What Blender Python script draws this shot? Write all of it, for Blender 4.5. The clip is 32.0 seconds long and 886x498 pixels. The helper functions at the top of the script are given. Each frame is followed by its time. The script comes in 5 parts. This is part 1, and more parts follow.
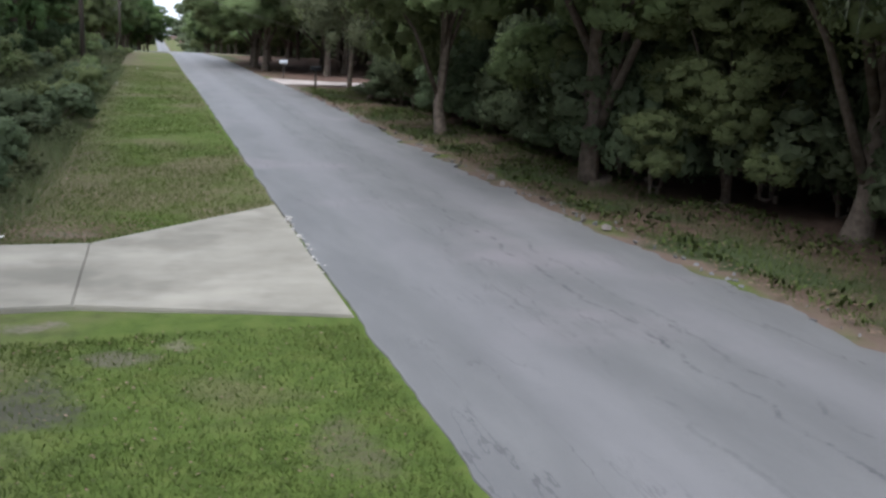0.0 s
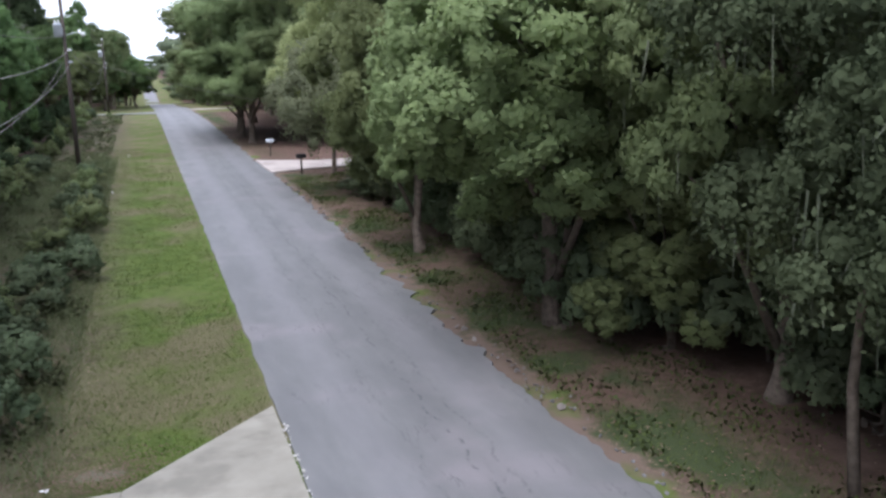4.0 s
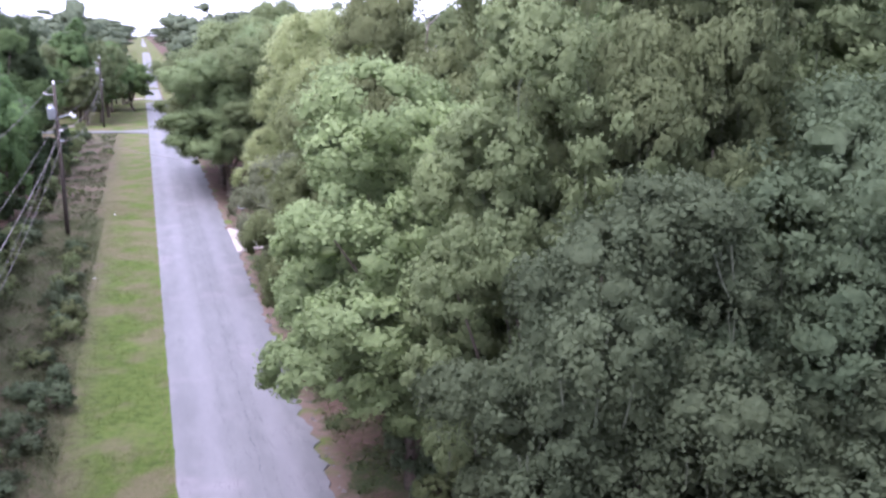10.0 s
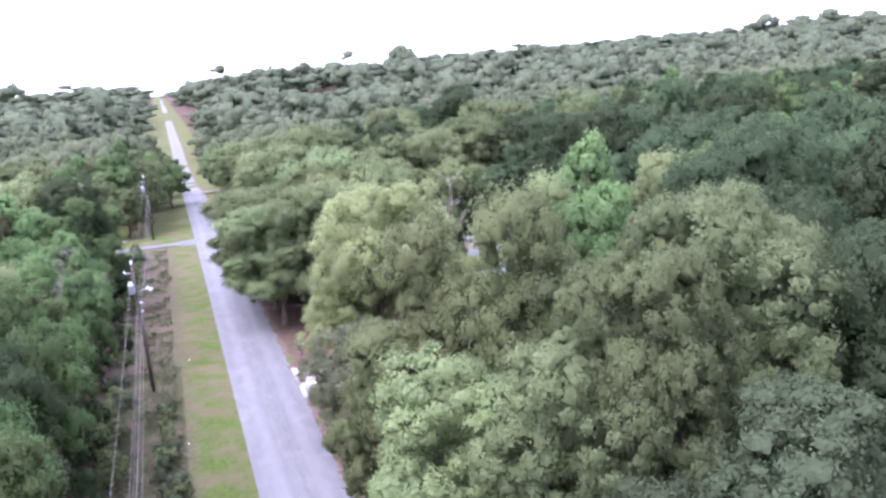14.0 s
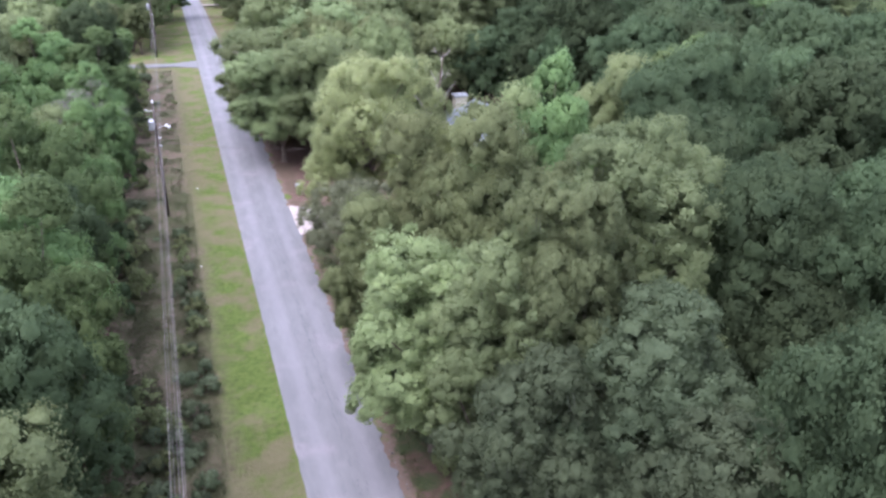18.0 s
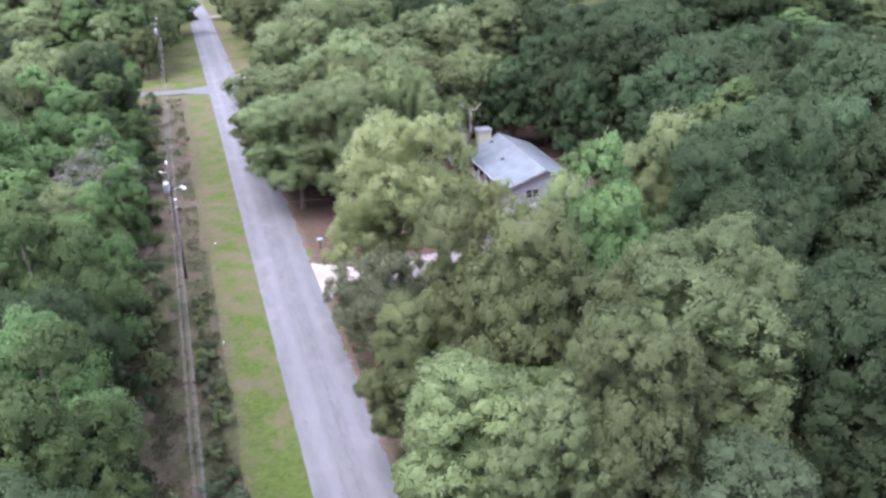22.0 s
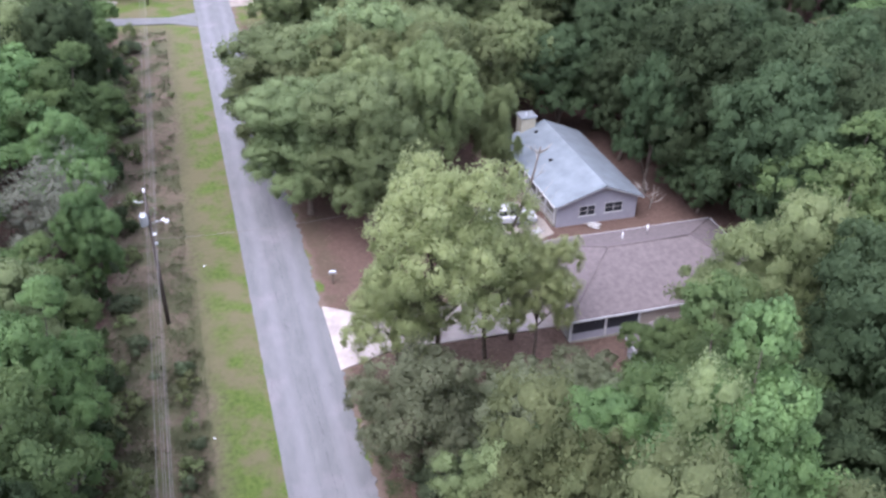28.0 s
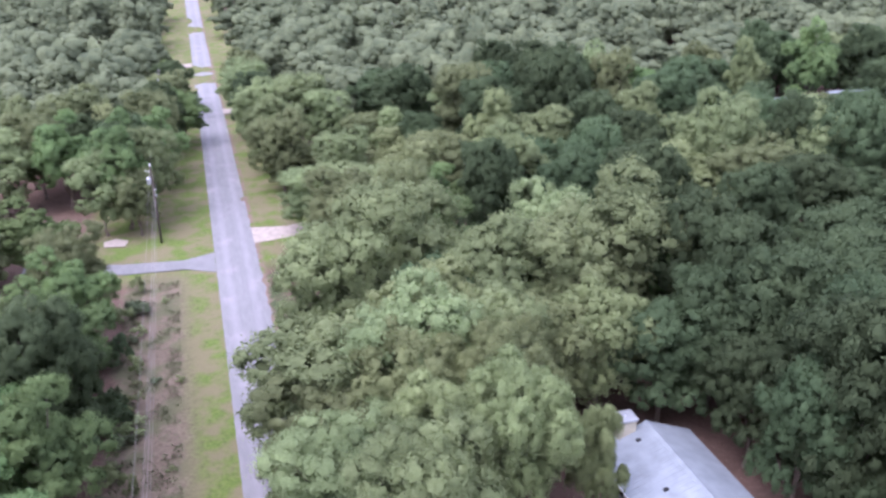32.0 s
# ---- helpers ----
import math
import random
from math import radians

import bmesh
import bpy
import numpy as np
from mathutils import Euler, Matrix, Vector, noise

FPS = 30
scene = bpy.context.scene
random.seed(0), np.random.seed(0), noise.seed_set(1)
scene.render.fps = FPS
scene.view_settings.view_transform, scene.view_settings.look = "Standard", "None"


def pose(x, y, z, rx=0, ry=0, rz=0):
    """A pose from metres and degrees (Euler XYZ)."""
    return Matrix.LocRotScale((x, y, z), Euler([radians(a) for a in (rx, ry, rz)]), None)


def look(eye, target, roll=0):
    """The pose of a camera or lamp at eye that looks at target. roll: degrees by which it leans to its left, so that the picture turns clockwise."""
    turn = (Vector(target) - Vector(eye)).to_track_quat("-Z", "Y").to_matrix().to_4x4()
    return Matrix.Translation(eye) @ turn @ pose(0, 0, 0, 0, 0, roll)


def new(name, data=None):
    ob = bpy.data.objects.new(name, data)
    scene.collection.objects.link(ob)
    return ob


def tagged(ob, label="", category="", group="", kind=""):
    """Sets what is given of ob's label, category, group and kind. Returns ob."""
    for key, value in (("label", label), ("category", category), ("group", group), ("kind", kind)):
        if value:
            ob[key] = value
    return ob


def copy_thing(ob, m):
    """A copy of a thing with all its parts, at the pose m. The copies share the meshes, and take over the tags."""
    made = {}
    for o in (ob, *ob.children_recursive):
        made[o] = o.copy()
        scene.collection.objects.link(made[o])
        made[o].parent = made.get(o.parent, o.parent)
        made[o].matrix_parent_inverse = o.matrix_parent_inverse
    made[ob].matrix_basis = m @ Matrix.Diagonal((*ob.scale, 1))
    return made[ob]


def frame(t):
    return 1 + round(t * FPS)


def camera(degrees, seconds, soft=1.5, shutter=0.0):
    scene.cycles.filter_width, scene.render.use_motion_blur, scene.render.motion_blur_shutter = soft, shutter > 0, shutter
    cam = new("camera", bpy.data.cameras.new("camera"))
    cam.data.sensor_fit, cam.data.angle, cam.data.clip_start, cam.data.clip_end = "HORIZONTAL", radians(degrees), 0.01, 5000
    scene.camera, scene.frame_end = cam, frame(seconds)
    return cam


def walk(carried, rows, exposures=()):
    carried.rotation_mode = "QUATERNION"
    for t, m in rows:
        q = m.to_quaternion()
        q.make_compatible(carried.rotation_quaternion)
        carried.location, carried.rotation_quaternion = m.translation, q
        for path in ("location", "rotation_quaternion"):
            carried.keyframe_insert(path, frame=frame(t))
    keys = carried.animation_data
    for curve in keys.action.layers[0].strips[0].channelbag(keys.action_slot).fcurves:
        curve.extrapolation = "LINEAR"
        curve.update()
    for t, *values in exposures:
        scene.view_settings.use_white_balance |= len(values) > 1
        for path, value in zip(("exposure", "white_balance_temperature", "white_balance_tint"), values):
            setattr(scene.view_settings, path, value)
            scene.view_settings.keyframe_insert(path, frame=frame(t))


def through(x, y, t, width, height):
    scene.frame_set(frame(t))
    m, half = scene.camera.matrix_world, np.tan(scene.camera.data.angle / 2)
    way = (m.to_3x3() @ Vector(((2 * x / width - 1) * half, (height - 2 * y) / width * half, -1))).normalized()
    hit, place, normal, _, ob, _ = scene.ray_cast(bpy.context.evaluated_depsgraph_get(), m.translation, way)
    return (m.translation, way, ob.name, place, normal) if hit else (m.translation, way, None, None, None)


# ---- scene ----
cam = camera(53.1, 32.0, soft=2.7)
PATH = [
    (0, (0.294, 0.673, 3.01), (0.908, 2.526, 2.576), 2.9),
    (0.5, (0.245, 0.507, 3.452), (0.852, 2.36, 3.007), 0.6),
    (1, (0.091, 0.385, 3.924), (0.638, 2.247, 3.443), -5.2),
    (1.5, (0.062, 0.27, 4.436), (0.622, 2.142, 4.011), -3.2),
    (2, (0.077, 0.117, 4.914), (0.684, 1.977, 4.501), -3.2),
    (2.5, (0.11, -0.144, 5.402), (0.682, 1.727, 4.987), -2.7),
    (3, (0.237, -0.392, 5.895), (0.835, 1.474, 5.496), -0.1),
    (3.5, (0.253, -0.639, 6.403), (0.86, 1.224, 6.004), -0.8),
    (5.5, (0.648, -2.611, 10.063), (1.249, -0.757, 9.612), -2.8),
    (6, (0.925, -2.909, 10.817), (1.49, -1.038, 10.393), -3.9),
    (6.5, (1.226, -3.271, 11.455), (1.785, -1.399, 11.027), 0.4),
    (7, (1.42, -3.709, 12.081), (2.019, -1.847, 11.665), 0.1),
    (7.5, (1.505, -4.226, 12.797), (2.111, -2.373, 12.351), -2.3),
    (8, (1.619, -4.81, 13.53), (2.197, -2.95, 13.076), -3.5),
    (8.5, (1.863, -5.466, 14.194), (2.434, -3.609, 13.721), -3.0),
    (9, (2.099, -6.152, 14.775), (2.702, -4.296, 14.338), 0.3),
    (9.5, (2.201, -6.905, 15.276), (2.82, -5.051, 14.855), 1.4),
    (10, (2.239, -7.617, 15.832), (2.856, -5.771, 15.37), 0.6),
    (10.5, (2.15, -8.259, 16.681), (2.777, -6.415, 16.227), -0.5),
    (11, (1.993, -8.852, 18.428), (2.6, -6.999, 17.983), -1.1),
    (11.5, (1.882, -9.39, 20.579), (2.438, -7.517, 20.149), 0.3),
    (12, (1.652, -10.132, 22.62), (2.227, -8.271, 22.167), -0.4),
    (12.5, (1.351, -10.93, 24.224), (1.922, -9.058, 23.812), -1.8),
    (13, (0.969, -11.833, 25.176), (1.543, -9.958, 24.779), -1.1),
    (13.5, (0.581, -12.866, 25.856), (1.15, -10.991, 25.452), -2.8),
    (14, (0.182, -13.998, 26.438), (0.739, -12.121, 26.033), -5.7),
    (14.5, (-0.171, -15.37, 26.938), (0.363, -13.484, 26.538), -5.4),
    (15, (-0.496, -16.899, 27.409), (0.054, -15.058, 26.852), -3.3),
    (15.5, (-0.625, -18.192, 28.119), (-0.06, -16.391, 27.457), -1.4),
    (17.5, (-1.494, -22.865, 32.206), (-0.929, -21.064, 31.544), 1.3),
    (18, (-1.984, -23.25, 33.036), (-1.449, -21.492, 32.247), -0.3),
    (18.5, (-2.435, -23.341, 33.861), (-1.909, -21.627, 32.975), -1.9),
    (19, (-2.696, -23.064, 34.63), (-2.176, -21.364, 33.714), -2.5),
    (19.5, (-2.829, -22.356, 35.253), (-2.323, -20.649, 34.342), -2.6),
    (20, (-2.731, -21.313, 35.854), (-2.237, -19.587, 34.972), -2.4),
    (20.5, (-2.485, -20.028, 36.434), (-1.999, -18.272, 35.608), -2.0),
    (21, (-2.248, -18.773, 36.877), (-1.75, -16.999, 36.101), -1.0),
    (21.5, (-2.034, -17.469, 37.397), (-1.527, -15.716, 36.58), -1.8),
    (22, (-1.781, -16.137, 37.954), (-1.272, -14.385, 37.134), -1.8),
    (22.5, (-1.46, -14.793, 38.516), (-0.952, -13.042, 37.695), -1.3),
    (23, (-1.052, -13.315, 39.208), (-0.543, -11.559, 38.397), -0.6),
    (23.5, (-0.647, -11.775, 39.799), (-0.143, -10.0, 39.028), -0.0),
    (24, (-0.3, -10.315, 40.274), (0.21, -8.533, 39.524), 0.3),
    (24.5, (-0.077, -8.906, 40.803), (0.433, -7.145, 40.004), 0.6),
    (25, (0.088, -7.377, 41.505), (0.603, -5.685, 40.571), 1.2),
    (25.5, (0.257, -5.6, 42.168), (0.764, -3.903, 41.239), 1.3),
    (27.5, (-0.002, 2.878, 43.183), (0.506, 4.519, 42.159), 3.4),
    (28, (-0.05, 5.812, 43.448), (0.45, 7.43, 42.384), 1.3),
    (28.5, (0.059, 9.16, 43.738), (0.532, 10.779, 42.663), 0.9),
    (29, (0.343, 12.598, 44.09), (0.839, 14.341, 43.245), 1.6),
    (29.5, (0.628, 15.907, 44.591), (1.139, 17.682, 43.825), 0.6),
    (30, (0.961, 19.122, 45.308), (1.432, 20.909, 44.543), -2.5),
    (30.5, (1.41, 22.174, 46.041), (1.889, 23.919, 45.189), -0.6),
    (31, (1.939, 25.015, 46.692), (2.423, 26.782, 45.889), -1.2),
    (31.5, (2.49, 27.718, 47.286), (2.968, 29.484, 46.478), -1.6),
    (32, (3.038, 30.385, 47.842), (3.525, 32.16, 47.06), -1.3),
]
EXPOSURES = [(0.0,0.27,5900,11),(3.0,0.27,5820,12),(6.0,0.98,5640,28),(9.0,1.03,5550,34),(14.0,1.25,5470,37),(17.0,0.99,5600,29),(22.0,1.04,5610,27),(25.0,0.99,5650,23),(28.0,0.87,5620,25),(32.0,1.08,5560,35)]
walk(cam, [(t, look(eye, target, roll)) for t, eye, target, roll in PATH], EXPOSURES)

# ---- world and sun ----
SUN_UP, SUN_TURN = 61.0, 235.0
world = bpy.data.worlds.new("sky")
scene.world = world
world.use_nodes = True
wn = world.node_tree
sky = wn.nodes.new("ShaderNodeTexSky")
sky.sky_type, sky.sun_disc = "NISHITA", False
sky.sun_elevation, sky.sun_rotation = radians(SUN_UP), radians(SUN_TURN)
sky.air_density, sky.dust_density, sky.ozone_density = 1.0, 4.0, 1.0
pale = wn.nodes.new("ShaderNodeMixRGB")
pale.inputs[0].default_value = 0.72
pale.inputs[2].default_value = (9.2, 9.5, 10.2, 1)
wn.links.new(sky.outputs[0], pale.inputs[1])
wn.links.new(pale.outputs[0], wn.nodes["Background"].inputs[0])
wn.nodes["Background"].inputs[1].default_value = 0.155
sun = new("sun", bpy.data.lights.new("sun", "SUN"))
sun.data.energy, sun.data.angle, sun.data.color = 2.3, radians(45), (1.0, 0.97, 0.93)
sun_way = Vector((math.sin(radians(SUN_TURN)) * math.cos(radians(SUN_UP)), math.cos(radians(SUN_TURN)) * math.cos(radians(SUN_UP)), math.sin(radians(SUN_UP))))
sun.matrix_world = look(sun_way * 200, (0, 0, 0))
tagged(sun, "soft sun behind thin cloud", "sun", kind="structure")


# ---- materials ----
def mat(name, rough=0.9, metal=0.0, spec=0.2):
    m = bpy.data.materials.new(name)
    m.use_nodes = True
    b = m.node_tree.nodes["Principled BSDF"]
    b.inputs["Roughness"].default_value, b.inputs["Metallic"].default_value = rough, metal
    b.inputs["Specular IOR Level"].default_value = spec
    return m, m.node_tree.nodes, m.node_tree.links, b


def node(ns, kind, **values):
    n = ns.new("ShaderNode" + kind)
    for key, value in values.items():
        n.inputs[key].default_value = value
    return n


def noise_of(ns, ls, scale, detail=4.0, rough=0.55, place=True, stretch=None):
    n = node(ns, "TexNoise", Scale=scale, Detail=detail, Roughness=rough)
    g = ns.new("ShaderNodeNewGeometry") if place else ns.new("ShaderNodeTexCoord")
    out = g.outputs["Position"] if place else g.outputs["Object"]
    if stretch:
        mp = ns.new("ShaderNodeMapping")
        mp.inputs["Scale"].default_value = stretch
        ls.new(out, mp.inputs["Vector"])
        out = mp.outputs[0]
    ls.new(out, n.inputs["Vector"])
    return n.outputs["Fac"]


def ramp(ns, ls, fac, stops):
    r = ns.new("ShaderNodeValToRGB")
    e = r.color_ramp.elements
    while len(e) < len(stops):
        e.new(0.5)
    for el, (p, c) in zip(e, stops):
        el.position, el.color = p, (*c, 1) if len(c) == 3 else c
    ls.new(fac, r.inputs[0])
    return r.outputs["Color"]


def mix(ns, ls, fac, a, b, how="MIX"):
    m = ns.new("ShaderNodeMixRGB")
    m.blend_type = how
    for sock, v in zip(m.inputs, (fac, a, b)):
        if isinstance(v, (int, float)):
            sock.default_value = v
        elif isinstance(v, tuple):
            sock.default_value = (*v, 1)
        else:
            ls.new(v, sock)
    return m.outputs[0]


def step(ns, ls, value, lo, hi):
    m = ns.new("ShaderNodeMapRange")
    m.interpolation_type = "SMOOTHSTEP"
    m.inputs["From Min"].default_value, m.inputs["From Max"].default_value = lo, hi
    ls.new(value, m.inputs["Value"])
    return m.outputs[0]


def calc(ns, ls, how, a, b):
    m = ns.new("ShaderNodeMath")
    m.operation = how
    for sock, v in zip(m.inputs, (a, b)):
        if isinstance(v, (int, float)):
            sock.default_value = v
        else:
            ls.new(v, sock)
    return m.outputs[0]


def bump(ns, ls, b, height, strength=0.3, dist=0.02):
    n = node(ns, "Bump", Strength=strength, Distance=dist)
    ls.new(height, n.inputs["Height"])
    ls.new(n.outputs[0], b.inputs["Normal"])


def plain(name, colour, rough=0.8, metal=0.0, vary=0.15, scale=3.0, spec=0.3):
    m, ns, ls, b = mat(name, rough, metal, spec)
    f = noise_of(ns, ls, scale, 5)
    lo, hi = (tuple(max(0, c * k) for c in colour) for k in (1 - vary, 1 + vary))
    ls.new(ramp(ns, ls, f, ((0.3, lo), (0.7, hi))), b.inputs["Base Color"])
    g = noise_of(ns, ls, scale * 12, 3)
    bump(ns, ls, b, g, 0.2, 0.01)
    return m


def leafy(name, dark, light, gloss=0.75, through=0.54, relief=0.06):
    """Leaves: colour differs from spray to spray and from tree to tree; some light passes through."""
    m, ns, ls, b = mat(name, gloss, 0.0, 0.06)
    geo, info = ns.new("ShaderNodeNewGeometry"), ns.new("ShaderNodeObjectInfo")
    wide = noise_of(ns, ls, 0.45, 3)
    f = calc(ns, ls, "ADD", calc(ns, ls, "MULTIPLY", geo.outputs["Random Per Island"], 0.18), calc(ns, ls, "ADD", calc(ns, ls, "MULTIPLY", wide, 0.75), calc(ns, ls, "SUBTRACT", calc(ns, ls, "MULTIPLY", noise_of(ns, ls, 0.085, 2), 0.75), 0.30)))
    f = calc(ns, ls, "ADD", f, calc(ns, ls, "SUBTRACT", calc(ns, ls, "MULTIPLY", noise_of(ns, ls, 7.0, 4, 0.75), 0.7), 0.35))
    c = ramp(ns, ls, f, ((0.18, dark), (0.62, tuple((a + z) / 2 for a, z in zip(dark, light))), (0.95, light)))
    hsv = node(ns, "HueSaturation", Saturation=1.03)
    ls.new(c, hsv.inputs["Color"])
    tree = info.outputs["Random"]
    ls.new(calc(ns, ls, "ADD", calc(ns, ls, "MULTIPLY", tree, 0.03), 0.478), hsv.inputs["Hue"])
    ls.new(calc(ns, ls, "ADD", calc(ns, ls, "MULTIPLY", tree, 0.5), 0.75), hsv.inputs["Value"])
    ls.new(hsv.outputs[0], b.inputs["Base Color"])
    if relief:
        fine = calc(ns, ls, "ADD", noise_of(ns, ls, 2.6, 5, 0.7), calc(ns, ls, "MULTIPLY", noise_of(ns, ls, 10.0, 3, 0.7), 0.5))
        bump(ns, ls, b, fine, 1.0, relief)
    t = node(ns, "BsdfTranslucent")
    ls.new(hsv.outputs[0], t.inputs["Color"])
    mx = node(ns, "MixShader", Fac=through)
    ls.new(b.outputs[0], mx.inputs[1])
    ls.new(t.outputs[0], mx.inputs[2])
    ls.new(mx.outputs[0], ns["Material Output"].inputs["Surface"])
    return m


# worn places in the near grass: x, y, half width, half depth, soil colour
BARE_PATCHES = ((-0.95, 10.4, 0.60, 0.26, (0.24, 0.21, 0.17)), (0.50, 9.5, 0.26, 0.24, (0.26, 0.22, 0.17)), (-0.10, 9.2, 0.45, 0.40, (0.17, 0.15, 0.115)),
                (-0.80, 8.2, 0.75, 0.95, (0.095, 0.088, 0.076)), (-1.10, 15.2, 0.95, 0.34, (0.29, 0.26, 0.21)), (1.70, 6.8, 0.45, 0.80, (0.14, 0.125, 0.08)), (-1.60, 9.0, 0.6, 1.2, (0.12, 0.105, 0.085)))


def ground_material():
    m, ns, ls, b = mat("ground_soil_and_grass", 0.95, 0, 0.1)
    geo = ns.new("ShaderNodeNewGeometry")
    xyz = ns.new("ShaderNodeSeparateXYZ")
    ls.new(geo.outputs["Position"], xyz.inputs[0])
    x = xyz.outputs[0]
    n1, n2, n3 = noise_of(ns, ls, 0.35, 5), noise_of(ns, ls, 2.5, 6, 0.65), noise_of(ns, ls, 22, 4, 0.7)
    wob = calc(ns, ls, "ADD", x, calc(ns, ls, "MULTIPLY", calc(ns, ls, "SUBTRACT", n1, 0.5), 3.2))
    wob = calc(ns, ls, "ADD", wob, calc(ns, ls, "MULTIPLY", calc(ns, ls, "SUBTRACT", n2, 0.5), 1.6))
    grass = ramp(ns, ls, n2, ((0.25, (0.056, 0.084, 0.020)), (0.5, (0.094, 0.134, 0.031)), (0.8, (0.140, 0.164, 0.048))))
    dry = calc(ns, ls, "ADD", n1, calc(ns, ls, "MULTIPLY", step(ns, ls, xyz.outputs[1], 28.0, 66.0), 0.12))
    worn = calc(ns, ls, "MULTIPLY", step(ns, ls, xyz.outputs[1], 13.0, 17.0), calc(ns, ls, "SUBTRACT", 1.0, step(ns, ls, xyz.outputs[1], 22.0, 29.0)))
    dry = calc(ns, ls, "ADD", dry, calc(ns, ls, "MULTIPLY", worn, 0.13))
    grass = mix(ns, ls, calc(ns, ls, "MULTIPLY", step(ns, ls, dry, 0.50, 0.72), 0.8), grass, (0.160, 0.132, 0.082))
    grass = mix(ns, ls, step(ns, ls, n3, 0.6, 0.8), grass, (0.045, 0.065, 0.018))
    litter = ramp(ns, ls, n2, ((0.25, (0.062, 0.043, 0.033)), (0.5, (0.118, 0.079, 0.060)), (0.8, (0.172, 0.120, 0.092))))
    litter = mix(ns, ls, step(ns, ls, n3, 0.58, 0.75), litter, (0.18, 0.14, 0.112))
    scrub = ramp(ns, ls, n2, ((0.25, (0.082, 0.066, 0.045)), (0.5, (0.150, 0.118, 0.084)), (0.8, (0.212, 0.172, 0.126))))
    scrub = mix(ns, ls, calc(ns, ls, "MULTIPLY", step(ns, ls, n1, 0.44, 0.62), 0.75), scrub, (0.088, 0.098, 0.048))
    c = mix(ns, ls, step(ns, ls, wob, -3.0, -0.1), scrub, grass)
    # verge grass beside the oaks: their shade is put into its darker colour
    verge = mix(ns, ls, step(ns, ls, n1, 0.42, 0.58), litter, mix(ns, ls, n3, (0.040, 0.056, 0.024), (0.075, 0.092, 0.042)))
    c = mix(ns, ls, step(ns, ls, wob, 8.0, 8.4), c, verge)
    c = mix(ns, ls, step(ns, ls, wob, 10.0, 11.5), c, litter)
    c = mix(ns, ls, step(ns, ls, wob, -9.5, -8.0), litter, c)
    lawn = calc(ns, ls, "MULTIPLY", step(ns, ls, xyz.outputs[1], 136.0, 142.0), calc(ns, ls, "MULTIPLY", step(ns, ls, wob, -16.0, -13.0), calc(ns, ls, "SUBTRACT", 1.0, step(ns, ls, wob, 16.5, 18.0))))
    c = mix(ns, ls, lawn, c, grass)
    edge = calc(ns, ls, "MULTIPLY", step(ns, ls, wob, 7.2, 7.7), calc(ns, ls, "SUBTRACT", 1.0, step(ns, ls, wob, 8.3, 8.9)))
    c = mix(ns, ls, calc(ns, ls, "MULTIPLY", edge, step(ns, ls, n1, 0.36, 0.52)), c, mix(ns, ls, n3, (0.11, 0.078, 0.060), (0.225, 0.168, 0.132)))
    shed = calc(ns, ls, "MULTIPLY", calc(ns, ls, "MULTIPLY", step(ns, ls, wob, 8.0, 8.8), step(ns, ls, xyz.outputs[1], 61.0, 66.0)), calc(ns, ls, "SUBTRACT", 1.0, step(ns, ls, xyz.outputs[1], 96.0, 112.0)))
    c = mix(ns, ls, calc(ns, ls, "MULTIPLY", shed, 0.7), c, mix(ns, ls, n2, (0.086, 0.055, 0.043), (0.178, 0.117, 0.092)))
    patchy = calc(ns, ls, "ADD", calc(ns, ls, "MULTIPLY", noise_of(ns, ls, 1.7, 5, 0.7), 3.2), calc(ns, ls, "MULTIPLY", n3, 1.2))
    for px, py, wide, deep, tone in BARE_PATCHES:
        dx = calc(ns, ls, "DIVIDE", calc(ns, ls, "SUBTRACT", x, px), wide)
        dy = calc(ns, ls, "DIVIDE", calc(ns, ls, "SUBTRACT", xyz.outputs[1], py), deep)
        far = calc(ns, ls, "ADD", calc(ns, ls, "MULTIPLY", dx, dx), calc(ns, ls, "MULTIPLY", dy, dy))
        f = calc(ns, ls, "SUBTRACT", calc(ns, ls, "ADD", patchy, -1.5), far)
        c = mix(ns, ls, calc(ns, ls, "MULTIPLY", step(ns, ls, f, 0.0, 0.9), 0.8), c, mix(ns, ls, n3, tuple(v * 0.6 for v in tone), tone))
    ls.new(c, b.inputs["Base Color"])
    bump(ns, ls, b, n3, 0.6, 0.05)
    return m


